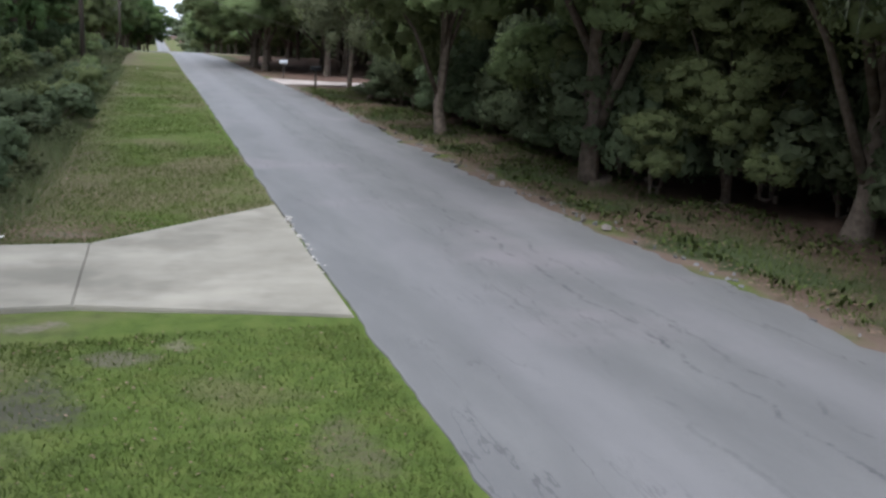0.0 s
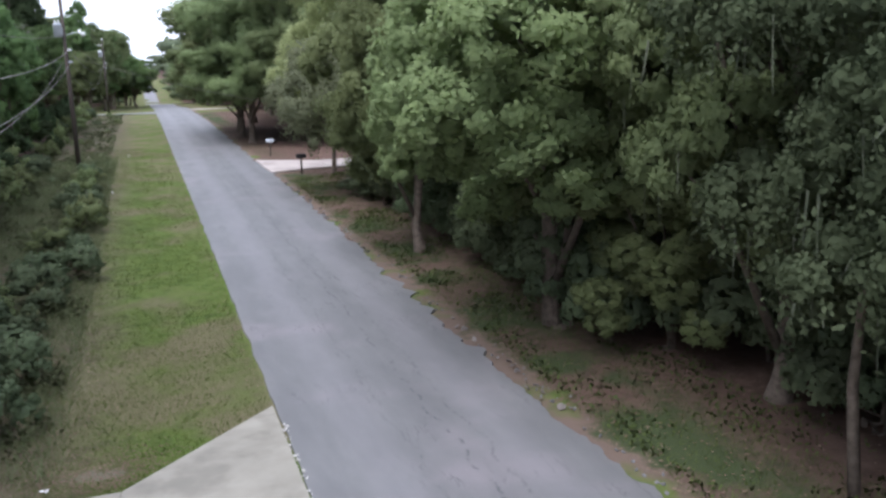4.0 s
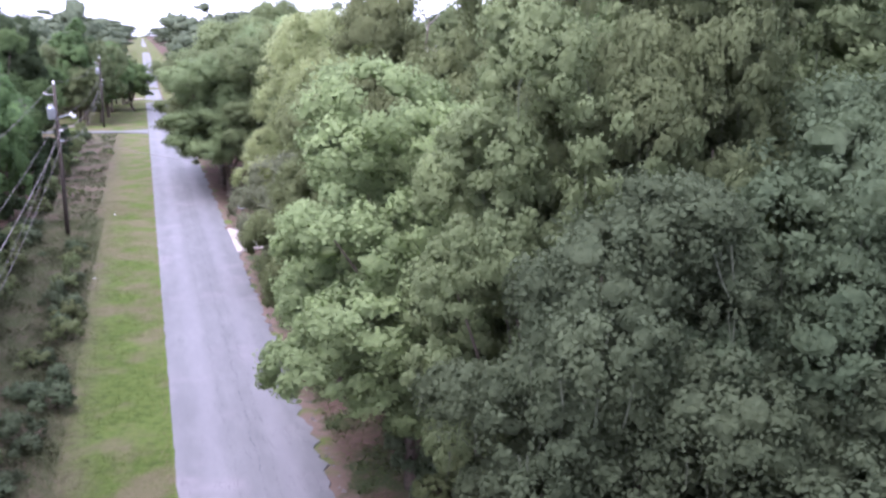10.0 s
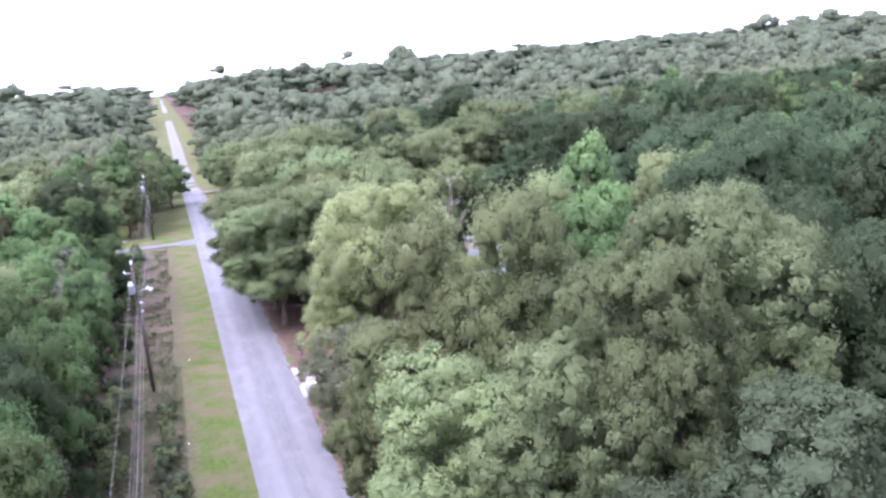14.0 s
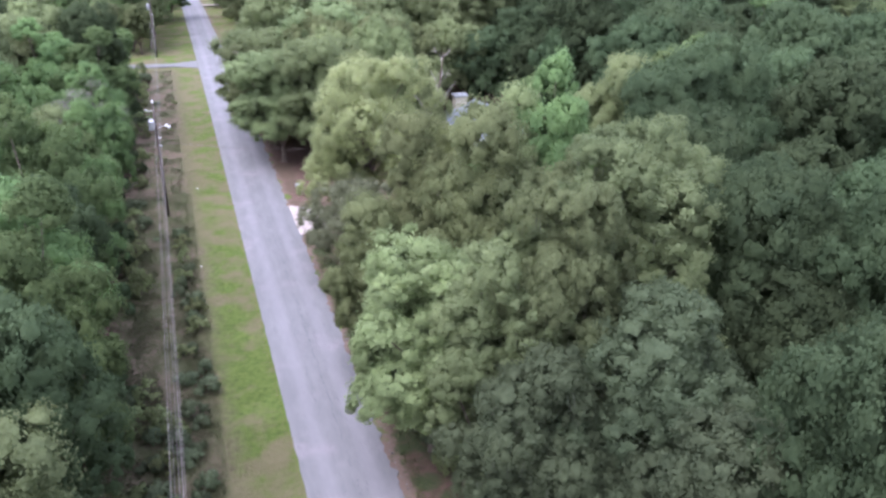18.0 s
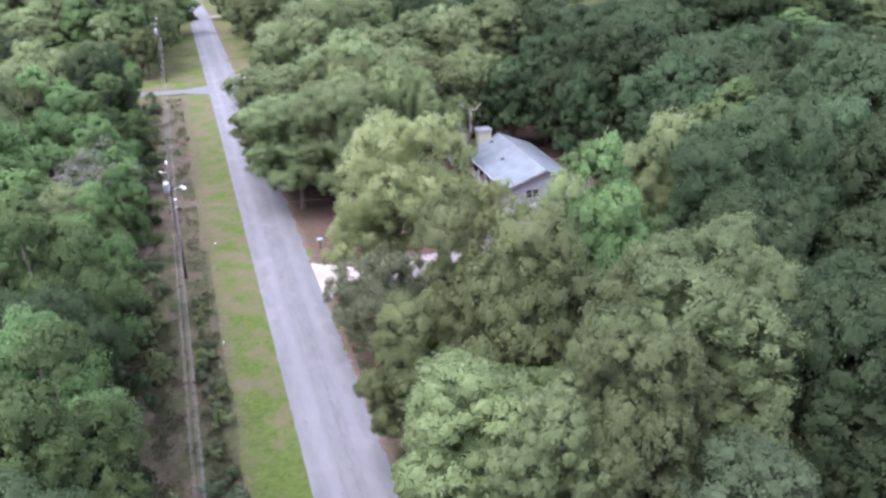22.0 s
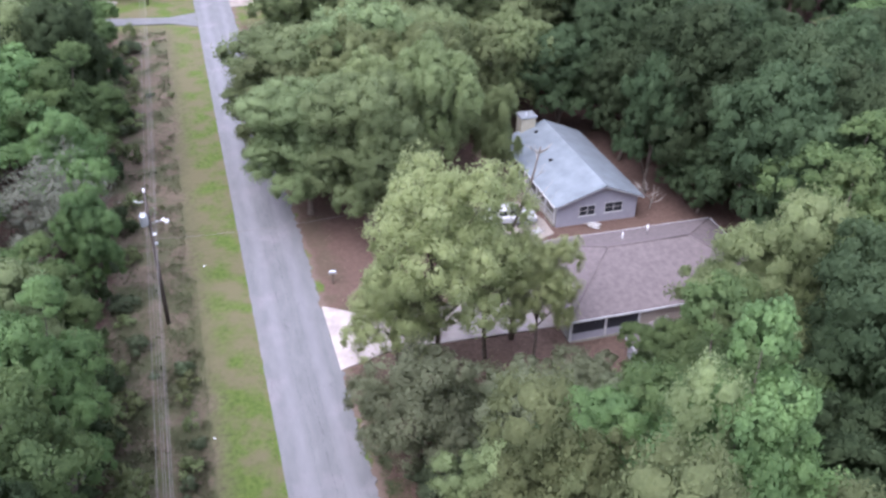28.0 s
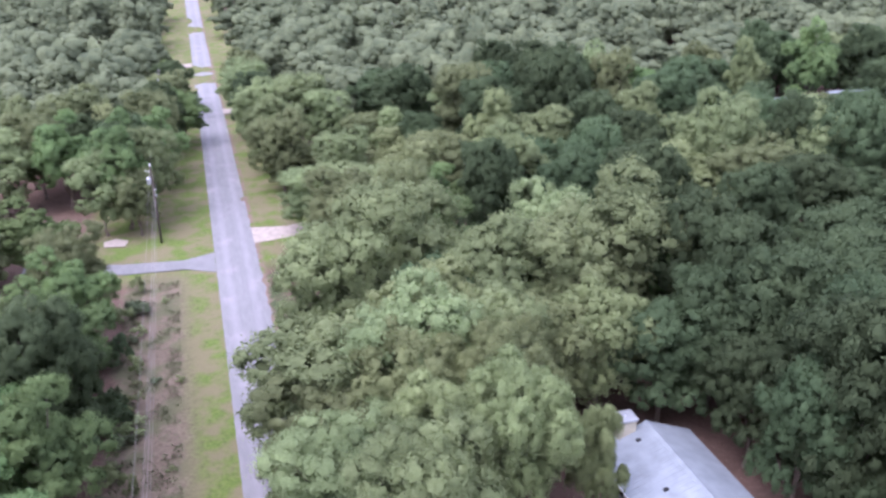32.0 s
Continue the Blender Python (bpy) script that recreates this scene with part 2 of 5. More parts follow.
def asphalt_material():
    m, ns, ls, b = mat("worn_grey_asphalt", 0.64, 0, 0.45)
    n1, n2, n3 = noise_of(ns, ls, 0.25, 4), noise_of(ns, ls, 1.6, 5, 0.6, stretch=(1, 0.25, 1)), noise_of(ns, ls, 90, 3, 0.8)
    c = ramp(ns, ls, n2, ((0.25, (0.131, 0.131, 0.129)), (0.55, (0.162, 0.161, 0.158)), (0.85, (0.199, 0.197, 0.192))))
    c = mix(ns, ls, step(ns, ls, n1, 0.5, 0.72), c, (0.215, 0.199, 0.202))
    c = mix(ns, ls, calc(ns, ls, "MULTIPLY", step(ns, ls, n3, 0.5, 0.75), 0.5), c, (0.075, 0.072, 0.078))
    line = noise_of(ns, ls, 1.1, 6, 0.62, stretch=(1, 0.16, 1))
    fine = calc(ns, ls, "ABSOLUTE", calc(ns, ls, "SUBTRACT", line, 0.5), 0)
    crack = calc(ns, ls, "MULTIPLY", calc(ns, ls, "SUBTRACT", 1.0, step(ns, ls, fine, 0.002, 0.009)), step(ns, ls, noise_of(ns, ls, 0.5, 3), 0.48, 0.62))
    c = mix(ns, ls, calc(ns, ls, "MULTIPLY", crack, 0.55), c, (0.06, 0.057, 0.062))
    spots = noise_of(ns, ls, 7, 4, 0.75)
    c = mix(ns, ls, calc(ns, ls, "MULTIPLY", step(ns, ls, spots, 0.60, 0.78), 0.45), c, (0.095, 0.09, 0.097))
    geo = ns.new("ShaderNodeNewGeometry")
    xyz = ns.new("ShaderNodeSeparateXYZ")
    ls.new(geo.outputs["Position"], xyz.inputs[0])
    for centre in (3.9, 6.5):
        off = calc(ns, ls, "ABSOLUTE", calc(ns, ls, "SUBTRACT", xyz.outputs[0], centre), 0)
        c = mix(ns, ls, calc(ns, ls, "MULTIPLY", calc(ns, ls, "SUBTRACT", 1.0, step(ns, ls, off, 0.1, 0.75)), 0.28), c, (0.25, 0.24, 0.248))
    wander = calc(ns, ls, "MULTIPLY", calc(ns, ls, "SUBTRACT", noise_of(ns, ls, 0.6, 6, 0.65, stretch=(0, 1, 0)), 0.5), 0.9)
    for centre, amount in ((5.45, 0.65), (5.95, 0.4), (4.55, 0.3)):
        gap = calc(ns, ls, "ABSOLUTE", calc(ns, ls, "SUBTRACT", calc(ns, ls, "ADD", xyz.outputs[0], wander), centre), 0)
        broken = step(ns, ls, noise_of(ns, ls, 3.2, 4, 0.7), 0.42, 0.62)
        c = mix(ns, ls, calc(ns, ls, "MULTIPLY", calc(ns, ls, "MULTIPLY", calc(ns, ls, "SUBTRACT", 1.0, step(ns, ls, gap, 0.012, 0.05)), broken), amount), c, (0.055, 0.054, 0.06))
    ls.new(c, b.inputs["Base Color"])
    bump(ns, ls, b, n3, 0.35, 0.006)
    return m


def concrete_material(name, lo, hi):
    m, ns, ls, b = mat(name, 0.9, 0, 0.2)
    n1, n2, n4 = noise_of(ns, ls, 0.7, 6, 0.62, stretch=(0.6, 1, 1)), noise_of(ns, ls, 60, 3, 0.7), noise_of(ns, ls, 0.55, 4, 0.6)
    c = ramp(ns, ls, n1, ((0.3, lo), (0.7, hi)))
    c = mix(ns, ls, calc(ns, ls, "MULTIPLY", step(ns, ls, n4, 0.47, 0.66), 0.5), c, tuple(v * 0.62 for v in lo))
    c = mix(ns, ls, calc(ns, ls, "MULTIPLY", step(ns, ls, n2, 0.55, 0.75), 0.3), c, tuple(v * 0.6 for v in lo))
    ls.new(c, b.inputs["Base Color"])
    bump(ns, ls, b, n2, 0.25, 0.004)
    return m


GROUND, ASPHALT = ground_material(), asphalt_material()
CONCRETE = concrete_material("pale_concrete", (0.236, 0.222, 0.184), (0.368, 0.344, 0.286))
SAND_DRIVE = concrete_material("pale_pinkish_drive", (0.36, 0.31, 0.28), (0.50, 0.44, 0.40))
OAK = leafy("oak_leaves", (0.126, 0.164, 0.080), (0.342, 0.413, 0.202))
OAK_PALE = leafy("pale_oak_leaves", (0.140, 0.178, 0.084), (0.368, 0.434, 0.209))
BRIGHT = leafy("bright_green_leaves", (0.095, 0.155, 0.070), (0.269, 0.381, 0.155))
# deep green of dense oaks, darkened further to carry dimness towards the right
DEEP = leafy("deep_green_leaves_dimmed", (0.056, 0.087, 0.045), (0.150, 0.208, 0.103))
MOSSY = leafy("mossy_grey_green_leaves", (0.086, 0.114, 0.064), (0.202, 0.250, 0.138))
YELLOW = leafy("yellow_green_leaves", (0.237, 0.277, 0.123), (0.515, 0.564, 0.296), 0.75, 0.6)
DULL = leafy("dull_olive_leaves", (0.143, 0.163, 0.099), (0.314, 0.346, 0.209))
SHRUB = leafy("shrub_leaves", (0.086, 0.113, 0.067), (0.258, 0.317, 0.179))
TWIG = leafy("grey_twigs", (0.150, 0.160, 0.118), (0.300, 0.315, 0.240), 0.9, 0.2)
MOSS = leafy("grey_hanging_moss", (0.085, 0.095, 0.065), (0.17, 0.185, 0.13), 0.9, 0.2)
BLADES = leafy("grass_blades", (0.056, 0.085, 0.023), (0.136, 0.170, 0.052), 0.8, 0.3)
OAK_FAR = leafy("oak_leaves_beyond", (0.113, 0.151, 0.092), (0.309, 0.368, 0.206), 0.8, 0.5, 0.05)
# far treetops: distance haze is put into a paler, greyer leaf colour
FAR_HAZED = leafy("far_treetop_leaves_hazed", (0.108, 0.140, 0.090), (0.278, 0.331, 0.203), 0.8, 0.5, 0.1)
BARK = plain("grey_brown_bark", (0.135, 0.108, 0.085), 0.95, vary=0.4, scale=6)
DEADWOOD = plain("bleached_dead_wood", (0.36, 0.33, 0.29), 0.9, vary=0.3, scale=6)


# ---- shapes ----
KNOTS = ((-400, -1.0), (-60, 0.0), (10, 0.0), (60, 0.5), (115, 1.0), (150, 0.85), (215, -0.6), (310, -5.5), (380, -6.0), (490, -2.0), (760, 1.5), (1500, 5.0), (4000, 12.0))


def rise(y):
    """The height of the land along the road."""
    for (a, za), (b, zb) in zip(KNOTS, KNOTS[1:]):
        if y <= b:
            f = min(max((y - a) / (b - a), 0), 1)
            return za + (zb - za) * f * f * (3 - 2 * f)
    return KNOTS[-1][1]


def mesh_of(name, verts, faces, material, smooth=False):
    me = bpy.data.meshes.new(name)
    me.from_pydata([tuple(v) for v in verts], [], faces)
    me.materials.append(material)
    if smooth:
        me.polygons.foreach_set("use_smooth", [True] * len(me.polygons))
    me.update()
    return me


def mesh_np(name, verts, quads, material, normals=None):
    """A mesh of many four-sided faces from arrays."""
    me = bpy.data.meshes.new(name)
    verts, quads = np.asarray(verts, np.float32), np.asarray(quads, np.int32)
    me.vertices.add(len(verts))
    me.vertices.foreach_set("co", verts.ravel())
    k = quads.shape[1]
    me.loops.add(quads.size)
    me.loops.foreach_set("vertex_index", quads.ravel())
    me.polygons.add(len(quads))
    me.polygons.foreach_set("loop_start", np.arange(0, quads.size, k, dtype=np.int32))
    me.materials.append(material)
    me.update(calc_edges=True)
    if normals is not None:
        me.polygons.foreach_set("use_smooth", np.ones(len(quads), bool))
        me.normals_split_custom_set_from_vertices(np.asarray(normals, np.float32))
    return me


def part(name, data, parent, label="", at=None):
    ob = new(name, data)
    ob.parent = parent
    if at is not None:
        ob.matrix_basis = at
    if label:
        ob["label"] = label
    return ob


def thing(name, label, category, at=None, group="", kind=""):
    ob = new(name)
    ob.empty_display_size = 0.2
    if at is not None:
        ob.matrix_basis = at
    return tagged(ob, label, category, group, kind)


def bm_mesh(name, bm, material, smooth=False):
    me = bpy.data.meshes.new(name)
    bmesh.ops.recalc_face_normals(bm, faces=bm.faces)
    bm.to_mesh(me)
    bm.free()
    me.materials.append(material)
    if smooth:
        me.polygons.foreach_set("use_smooth", [True] * len(me.polygons))
    return me


def box(name, x0, x1, y0, y1, z0, z1, material, bevel=0.0):
    bm = bmesh.new()
    bmesh.ops.create_cube(bm, size=1, matrix=Matrix.LocRotScale(((x0 + x1) / 2, (y0 + y1) / 2, (z0 + z1) / 2), None, (x1 - x0, y1 - y0, z1 - z0)))
    if bevel:
        bmesh.ops.bevel(bm, geom=bm.edges[:], offset=bevel, segments=2, affect="EDGES", profile=0.6)
    return bm_mesh(name, bm, material)


def tube(points, radii, sides=7):
    """Vertices and faces of a tapering tube through the points."""
    verts, faces = [], []
    for i, (p, r) in enumerate(zip(points, radii)):
        p = Vector(p)
        d = (Vector(points[min(i + 1, len(points) - 1)]) - Vector(points[max(i - 1, 0)])).normalized()
        a = d.orthogonal().normalized() if abs(d.z) < 0.99 else Vector((1, 0, 0))
        b = d.cross(a)
        for k in range(sides):
            t = 2 * math.pi * k / sides
            verts.append(p + (a * math.cos(t) + b * math.sin(t)) * r)
        if i:
            for k in range(sides):
                j = (k + 1) % sides
                faces.append(((i - 1) * sides + k, (i - 1) * sides + j, i * sides + j, i * sides + k))
    faces.append(tuple(range(sides))[::-1])
    faces.append(tuple((len(points) - 1) * sides + k for k in range(sides)))
    return verts, faces


def tubes(name, runs, material, sides=7):
    verts, faces = [], []
    for points, radii in runs:
        v, f = tube(points, radii, sides)
        n = len(verts)
        verts += v
        faces += [tuple(i + n for i in q) for q in f]
    return mesh_of(name, verts, faces, material, True)


# ---- ground and road ----
def ground():
    xs = np.unique(np.r_[np.linspace(-4000, -60, 14), np.arange(-60, 121, 3.0), np.linspace(121, 4000, 14)])
    ys = np.unique(np.r_[np.linspace(-1500, -60, 6), np.arange(-60, 240, 3.0), np.arange(240, 800, 20.0), np.linspace(800, 4900, 14)])
    verts, faces = [], []
    for y in ys:
        for x in xs:
            z = rise(y)
            if not 1.5 < x < 9 and abs(x) < 500:
                z += 0.16 * noise.noise((x * 0.2, y * 0.2, 0)) + 0.05 * noise.noise((x * 0.9, y * 0.9, 3)) - 0.05
            elif abs(x) >= 500:
                z += 14 * noise.noise((x * 0.0016, y * 0.0016, 5))
            verts.append((x, y, z + 0.005))
    n = len(xs)
    for j in range(len(ys) - 1):
        for i in range(n - 1):
            faces.append((j * n + i, j * n + i + 1, (j + 1) * n + i + 1, (j + 1) * n + i))
    ob = new("ground", mesh_of("ground", verts, faces, GROUND, True))
    return tagged(ob, "grassy verges, brown leaf litter and scrubby soil beside the road", "ground", kind="structure")


def road():
    ys = np.r_[np.arange(-60, -5, 0.5), np.arange(-5, 50, 0.12), np.arange(50, 160, 0.35), np.arange(160, 900, 3.0), np.linspace(900, 2500, 30)]
    verts, faces = [], []
    for y in ys:
        near = y < 160
        l = 2.44 + (0.05 * noise.noise((0, y * 0.8, 7)) + 0.03 * noise.noise((0, y * 3, 8)) if near else 0)
        r = 8.0 - (0.22 * math.exp(-((y - 22) / 12) ** 2)) + (0.34 * noise.noise((9, y * 0.45, 2)) + 0.30 * noise.noise((9, y * 1.5, 2)) + 0.10 * noise.noise((9, y * 4.1, 6)) if near else 0)
        z = rise(y) + 0.012
        cols = (l, l + 0.02, 5.2, r - 0.03, r)
        for x, dz in zip(cols, (-0.06, 0.008, 0.05, 0.008, -0.06)):
            verts.append((x, y, z + dz))
    for j in range(len(ys) - 1):
        for i in range(4):
            faces.append((j * 5 + i, j * 5 + i + 1, j * 5 + 6 + i, j * 5 + 5 + i))
    ob = new("road", mesh_of("road", verts, faces, ASPHALT))
    return tagged(ob, "straight worn grey asphalt road with a crumbling edge", "road", kind="structure")


ground()
road()


# ---- trees ----
def clumps_of(rng, count, height, radius, base, lobes=5, plump=1.0):
    """Centres and radii of a crown's clumps of foliage, on an uneven dome."""
    out = []
    turn = rng.uniform(0, 6.28)
    for i in range(count):
        u = (i + 0.5) / count
        up = 1 - 1.62 * u
        a = i * 2.399 + turn + rng.uniform(-0.3, 0.3)
        flat = math.sqrt(max(0.0, 1 - up * up))
        lobe = 0.84 + 0.20 * math.sin(lobes * a + turn) * flat + rng.uniform(-0.26, 0.14)
        mid, tall = base + (height - base) * 0.45, (height - base) * 0.56
        r = plump * radius * rng.uniform(0.24, 0.44) * (0.85 + 0.25 * (up > 0.2))
        out.append((radius * lobe * flat * math.cos(a) * 0.86, radius * lobe * flat * math.sin(a) * 0.86, mid + tall * up * lobe * (1 if up > 0 else 0.75) - r * 0.35, r))
    for _ in range(count // 5):
        a, d = rng.uniform(0, 6.28), radius * 0.5 * math.sqrt(rng.uniform(0, 1))
        out.append((d * math.cos(a), d * math.sin(a), base + (height - base) * rng.uniform(0.3, 0.75), radius * rng.uniform(0.25, 0.36)))
    return np.array(out)


def sprays_of(rng, lobes, per, buried=0.5):
    """Smaller clumps over the outside of the lobes, left out where another lobe covers them; also the way that each faces."""
    n = len(lobes) * per
    c = np.repeat(lobes, per, 0)
    i = np.tile(np.arange(per), len(lobes)) + 0.5
    turn = np.repeat(rng.uniform(0, 6.28, len(lobes)), per)
    up = 1 - 1.55 * i / per + rng.uniform(-0.12, 0.12, n)
    up = np.clip(up, -1, 1)
    a = i * 2.399 + turn + rng.uniform(-0.35, 0.35, n)
    flat = np.sqrt(1 - up * up)
    d = np.stack([flat * np.cos(a), flat * np.sin(a), up], 1)
    p = c[:, :3] + d * (c[:, 3] * rng.uniform(0.58, 1.02, n))[:, None] * np.array([1, 1, 0.8])
    gap = np.linalg.norm((p[:, None] - lobes[None, :, :3]) / np.array([1, 1, 0.8]), axis=2) / lobes[None, :, 3]
    gap[np.arange(n), np.repeat(np.arange(len(lobes)), per)] = 9
    keep = (gap.min(1) > buried) & (rng.random(n) < 0.9)
    r = c[:, 3] * rng.uniform(0.27, 0.58, n) * (3.4 / math.sqrt(per))
    stretch = np.stack([rng.uniform(0.72, 1.38, n), rng.uniform(0.72, 1.38, n), rng.uniform(0.60, 1.02, n)], 1)
    return np.concatenate([p, r[:, None], stretch], 1)[keep], d[keep]


def leaves_on(rng, sprays, ways, each, size, droop=0.0, middle=(0, 0, 8)):
    """Small leaf faces all over the outer side of the sprays: vertices, faces, soft normals."""
    n = len(sprays) * each
    c, w = np.repeat(sprays, each, 0), np.repeat(ways, each, 0)
    d = rng.normal(size=(n, 3))
    d[:, 2] += 0.25
    d /= np.linalg.norm(d, axis=1)[:, None]
    inward = (d * w).sum(1)
    d -= np.where(inward < -0.25, 2 * inward, 0)[:, None] * w
    out = 0.55 + 0.60 * rng.random(n)
    out += np.where(rng.random(n) < 0.22, 0.45 * rng.random(n), 0)
    p = c[:, :3] + d * (c[:, 3] * out)[:, None] * c[:, 4:7]
    if droop:
        low = rng.random(n) < 0.35
        p[:, 2] -= np.where(low, droop * rng.random(n) ** 1.5, 0)
    nrm = d + w * 0.3 + rng.normal(size=(n, 3)) * 0.62
    nrm /= np.linalg.norm(nrm, axis=1)[:, None]
    t = np.cross(nrm, rng.normal(size=(n, 3)))
    t /= np.linalg.norm(t, axis=1)[:, None]
    b = np.cross(nrm, t)
    s = size * (0.55 + 0.9 * rng.random(n) ** 1.6)[:, None]
    v = np.stack([p - t * s, p - b * s * 0.62 + t * s * 0.1, p + t * s * 1.05, p + b * s * 0.7 - t * s * 0.15], 1).reshape(-1, 3)
    whole = (p - np.array(middle)) * np.array([1, 1, 0.8])
    whole /= np.linalg.norm(whole, axis=1)[:, None]
    soft = d * 0.75 + w * 0.6 + whole * 0.45 + nrm * 0.5
    soft /= np.linalg.norm(soft, axis=1)[:, None]
    return v, np.arange(4 * n).reshape(-1, 4), np.repeat(soft, 4, 0)


def round_cage(k):
    """Directions and four-sided faces of a rounded cube of k by k faces a side."""
    index, dirs, quads = {}, [], []
    def at(p):
        key = tuple(round(c, 4) for c in p)
        if key not in index:
            index[key] = len(dirs)
            dirs.append(np.array(p) / np.linalg.norm(p))
        return index[key]
    for axis in range(3):
        for sign in (-1, 1):
            for i in range(k):
                for j in range(k):
                    ring = []
                    for a, b in ((i, j), (i + 1, j), (i + 1, j + 1), (i, j + 1)):
                        p = [0, 0, 0]
                        p[axis], p[(axis + 1) % 3], p[(axis + 2) % 3] = sign, math.tan((2 * a / k - 1) * 0.785), math.tan((2 * b / k - 1) * 0.785)
                        ring.append(at(p))
                    quads.append(ring if sign > 0 else ring[::-1])
    return np.array(dirs), np.array(quads)


CAGES = {k: round_cage(k) for k in (2, 3, 4)}


def hearts_of(rng, sprays, ways, share, cage, middle):
    """The dense leafy body of each spray: an uneven lump under the outer leaves."""
    dirs, quads = CAGES[cage]
    n, m = len(sprays), len(dirs)
    waves = rng.normal(size=(n, 4, 3)) * 3.2
    swell = 1 + 0.13 * np.sin(np.einsum("nwk,mk->nwm", waves, dirs) + rng.uniform(0, 6.28, (n, 4, 1))).sum(1) + rng.normal(size=(n, m)) * 0.045
    p = sprays[:, None, :3] + dirs[None] * (sprays[:, 3:4] * share * swell)[:, :, None] * sprays[:, None, 4:7]
    whole = (p - np.array(middle)) * np.array([1, 1, 0.8])
    whole /= np.linalg.norm(whole, axis=2)[:, :, None]
    soft = dirs[None] * 0.85 + ways[:, None] * 0.6 + whole * 0.45
    soft /= np.linalg.norm(soft, axis=2)[:, :, None]
    q = (quads[None] + np.arange(n)[:, None, None] * m).reshape(-1, 4)
    return p.reshape(-1, 3), q, soft.reshape(-1, 3)


def foliage(rng, lobes, per, each, size, droop=0.0, core=0.54, cage=3, buried=0.5):
    sprays, ways = sprays_of(rng, lobes, per, buried)
    middle = lobes[:, :3].mean(0) - np.array([0, 0, 1.5]) * (lobes[:, 2].max() / 12)
    v, q, n = leaves_on(rng, sprays, ways, each, size, droop, middle=middle)
    if core:
        cv, cq, cn = hearts_of(rng, sprays, ways, core, cage, middle)
        v, q, n = np.concatenate([v, cv]), np.concatenate([q, cq + len(v)]), np.concatenate([n, cn])
    return v, q, n


def crown_mesh(name, seed, count, per, each, size, height, radius, base, material, droop=0.0, core=0.54, cage=3, plump=1.0):
    rng = np.random.default_rng(seed)
    lobes = clumps_of(rng, count, height, radius, base, plump=plump)
    v, q, n = foliage(rng, lobes, per, each, size, droop, core, cage)
    return mesh_np(name, v, q, material, n), lobes


def trunk_mesh(name, seed, clumps, height, base, girth=0.32, limbs=9, material=None):
    rng = random.Random(seed)
    top = Vector((rng.uniform(-0.6, 0.6), rng.uniform(-0.6, 0.6), base + (height - base) * 0.6))
    fork = Vector((rng.uniform(-0.3, 0.3), rng.uniform(-0.3, 0.3), base * 0.75))
    runs = [([(0, 0, -0.4), (0, 0, 0.15), tuple(fork * 0.55), tuple(fork), tuple((fork + top) / 2 + Vector((0.3, -0.2, 0))), tuple(top)],
             [girth * 1.5, girth * 1.15, girth * 0.95, girth * 0.85, girth * 0.5, girth * 0.15])]
    picks = list(clumps)
    rng.shuffle(picks)
    for x, y, z, r in picks[:limbs]:
        start = fork.lerp(top, rng.uniform(0, 0.6))
        end = Vector((x, y, z))
        bend = start.lerp(end, 0.5) + Vector((rng.uniform(-0.5, 0.5), rng.uniform(-0.5, 0.5), rng.uniform(-0.2, 0.9)))
        runs.append(([tuple(start), tuple(bend), tuple(end)], [girth * 0.42, girth * 0.25, girth * 0.06]))
    return tubes(name, runs, material or BARK, 7)


def moss_mesh(name, seed, clumps, strands, length):
    """Hanging tufts of grey moss under the clumps."""
    rng = np.random.default_rng(seed)
    low = clumps[rng.integers(0, len(clumps), strands)]
    a, d = rng.uniform(0, 6.28, strands), rng.random(strands) ** 0.5
    p = low[:, :3] + np.stack([np.cos(a) * d * low[:, 3], np.sin(a) * d * low[:, 3], -low[:, 3] * 0.3 * (1 - d) - low[:, 3] * 0.2], 1)
    ln = length * (0.35 + rng.random(strands))
    w = 0.008 + 0.02 * rng.random(strands)
    b = rng.uniform(0, 6.28, strands)
    side = np.stack([np.cos(b), np.sin(b), 0 * b], 1) * w[:, None]
    sway = rng.normal(size=(strands, 3)) * 0.08
    down = np.stack([0 * ln, 0 * ln, -ln], 1)
    v = np.stack([p - side, p + side, p + side * 0.7 + down * 0.6 + sway, p - side * 0.7 + down * 0.6 + sway, p + down + sway * 2], 1).reshape(-1, 3)
    i = np.arange(strands)[:, None] * 5
    q = np.concatenate([i + np.array([[0, 1, 2, 3]]), i + np.array([[3, 2, 4, 4]])])
    me = bpy.data.meshes.new(name)
    me.from_pydata(v.tolist(), [], [tuple(f[:3]) if f[2] == f[3] else tuple(f) for f in q.tolist()])
    me.materials.append(MOSS)
    return me


def make_tree(kind, seed, label, material, height=17.0, radius=5.5, base=2.6, count=24, per=10, each=75, size=0.36, moss=0, droop=0.0, girth=0.32, limbs=9, category="tree", core=0.54, cage=3, plump=1.0):
    root = thing(kind, label, category)
    crown, clumps = crown_mesh("crown", seed, count, per, each, size, height, radius, base, material, droop, core, cage, plump)
    part("trunk", trunk_mesh("trunk", seed, clumps, height, base, girth, limbs), root, "grey-brown trunk with forking limbs")
    part("crown", crown, root)
    if moss:
        tagged(part("hanging_moss", moss_mesh("hanging_moss", seed, clumps, moss, 1.1), root, "grey hanging moss"), kind="stuff")
    return root


placed = []


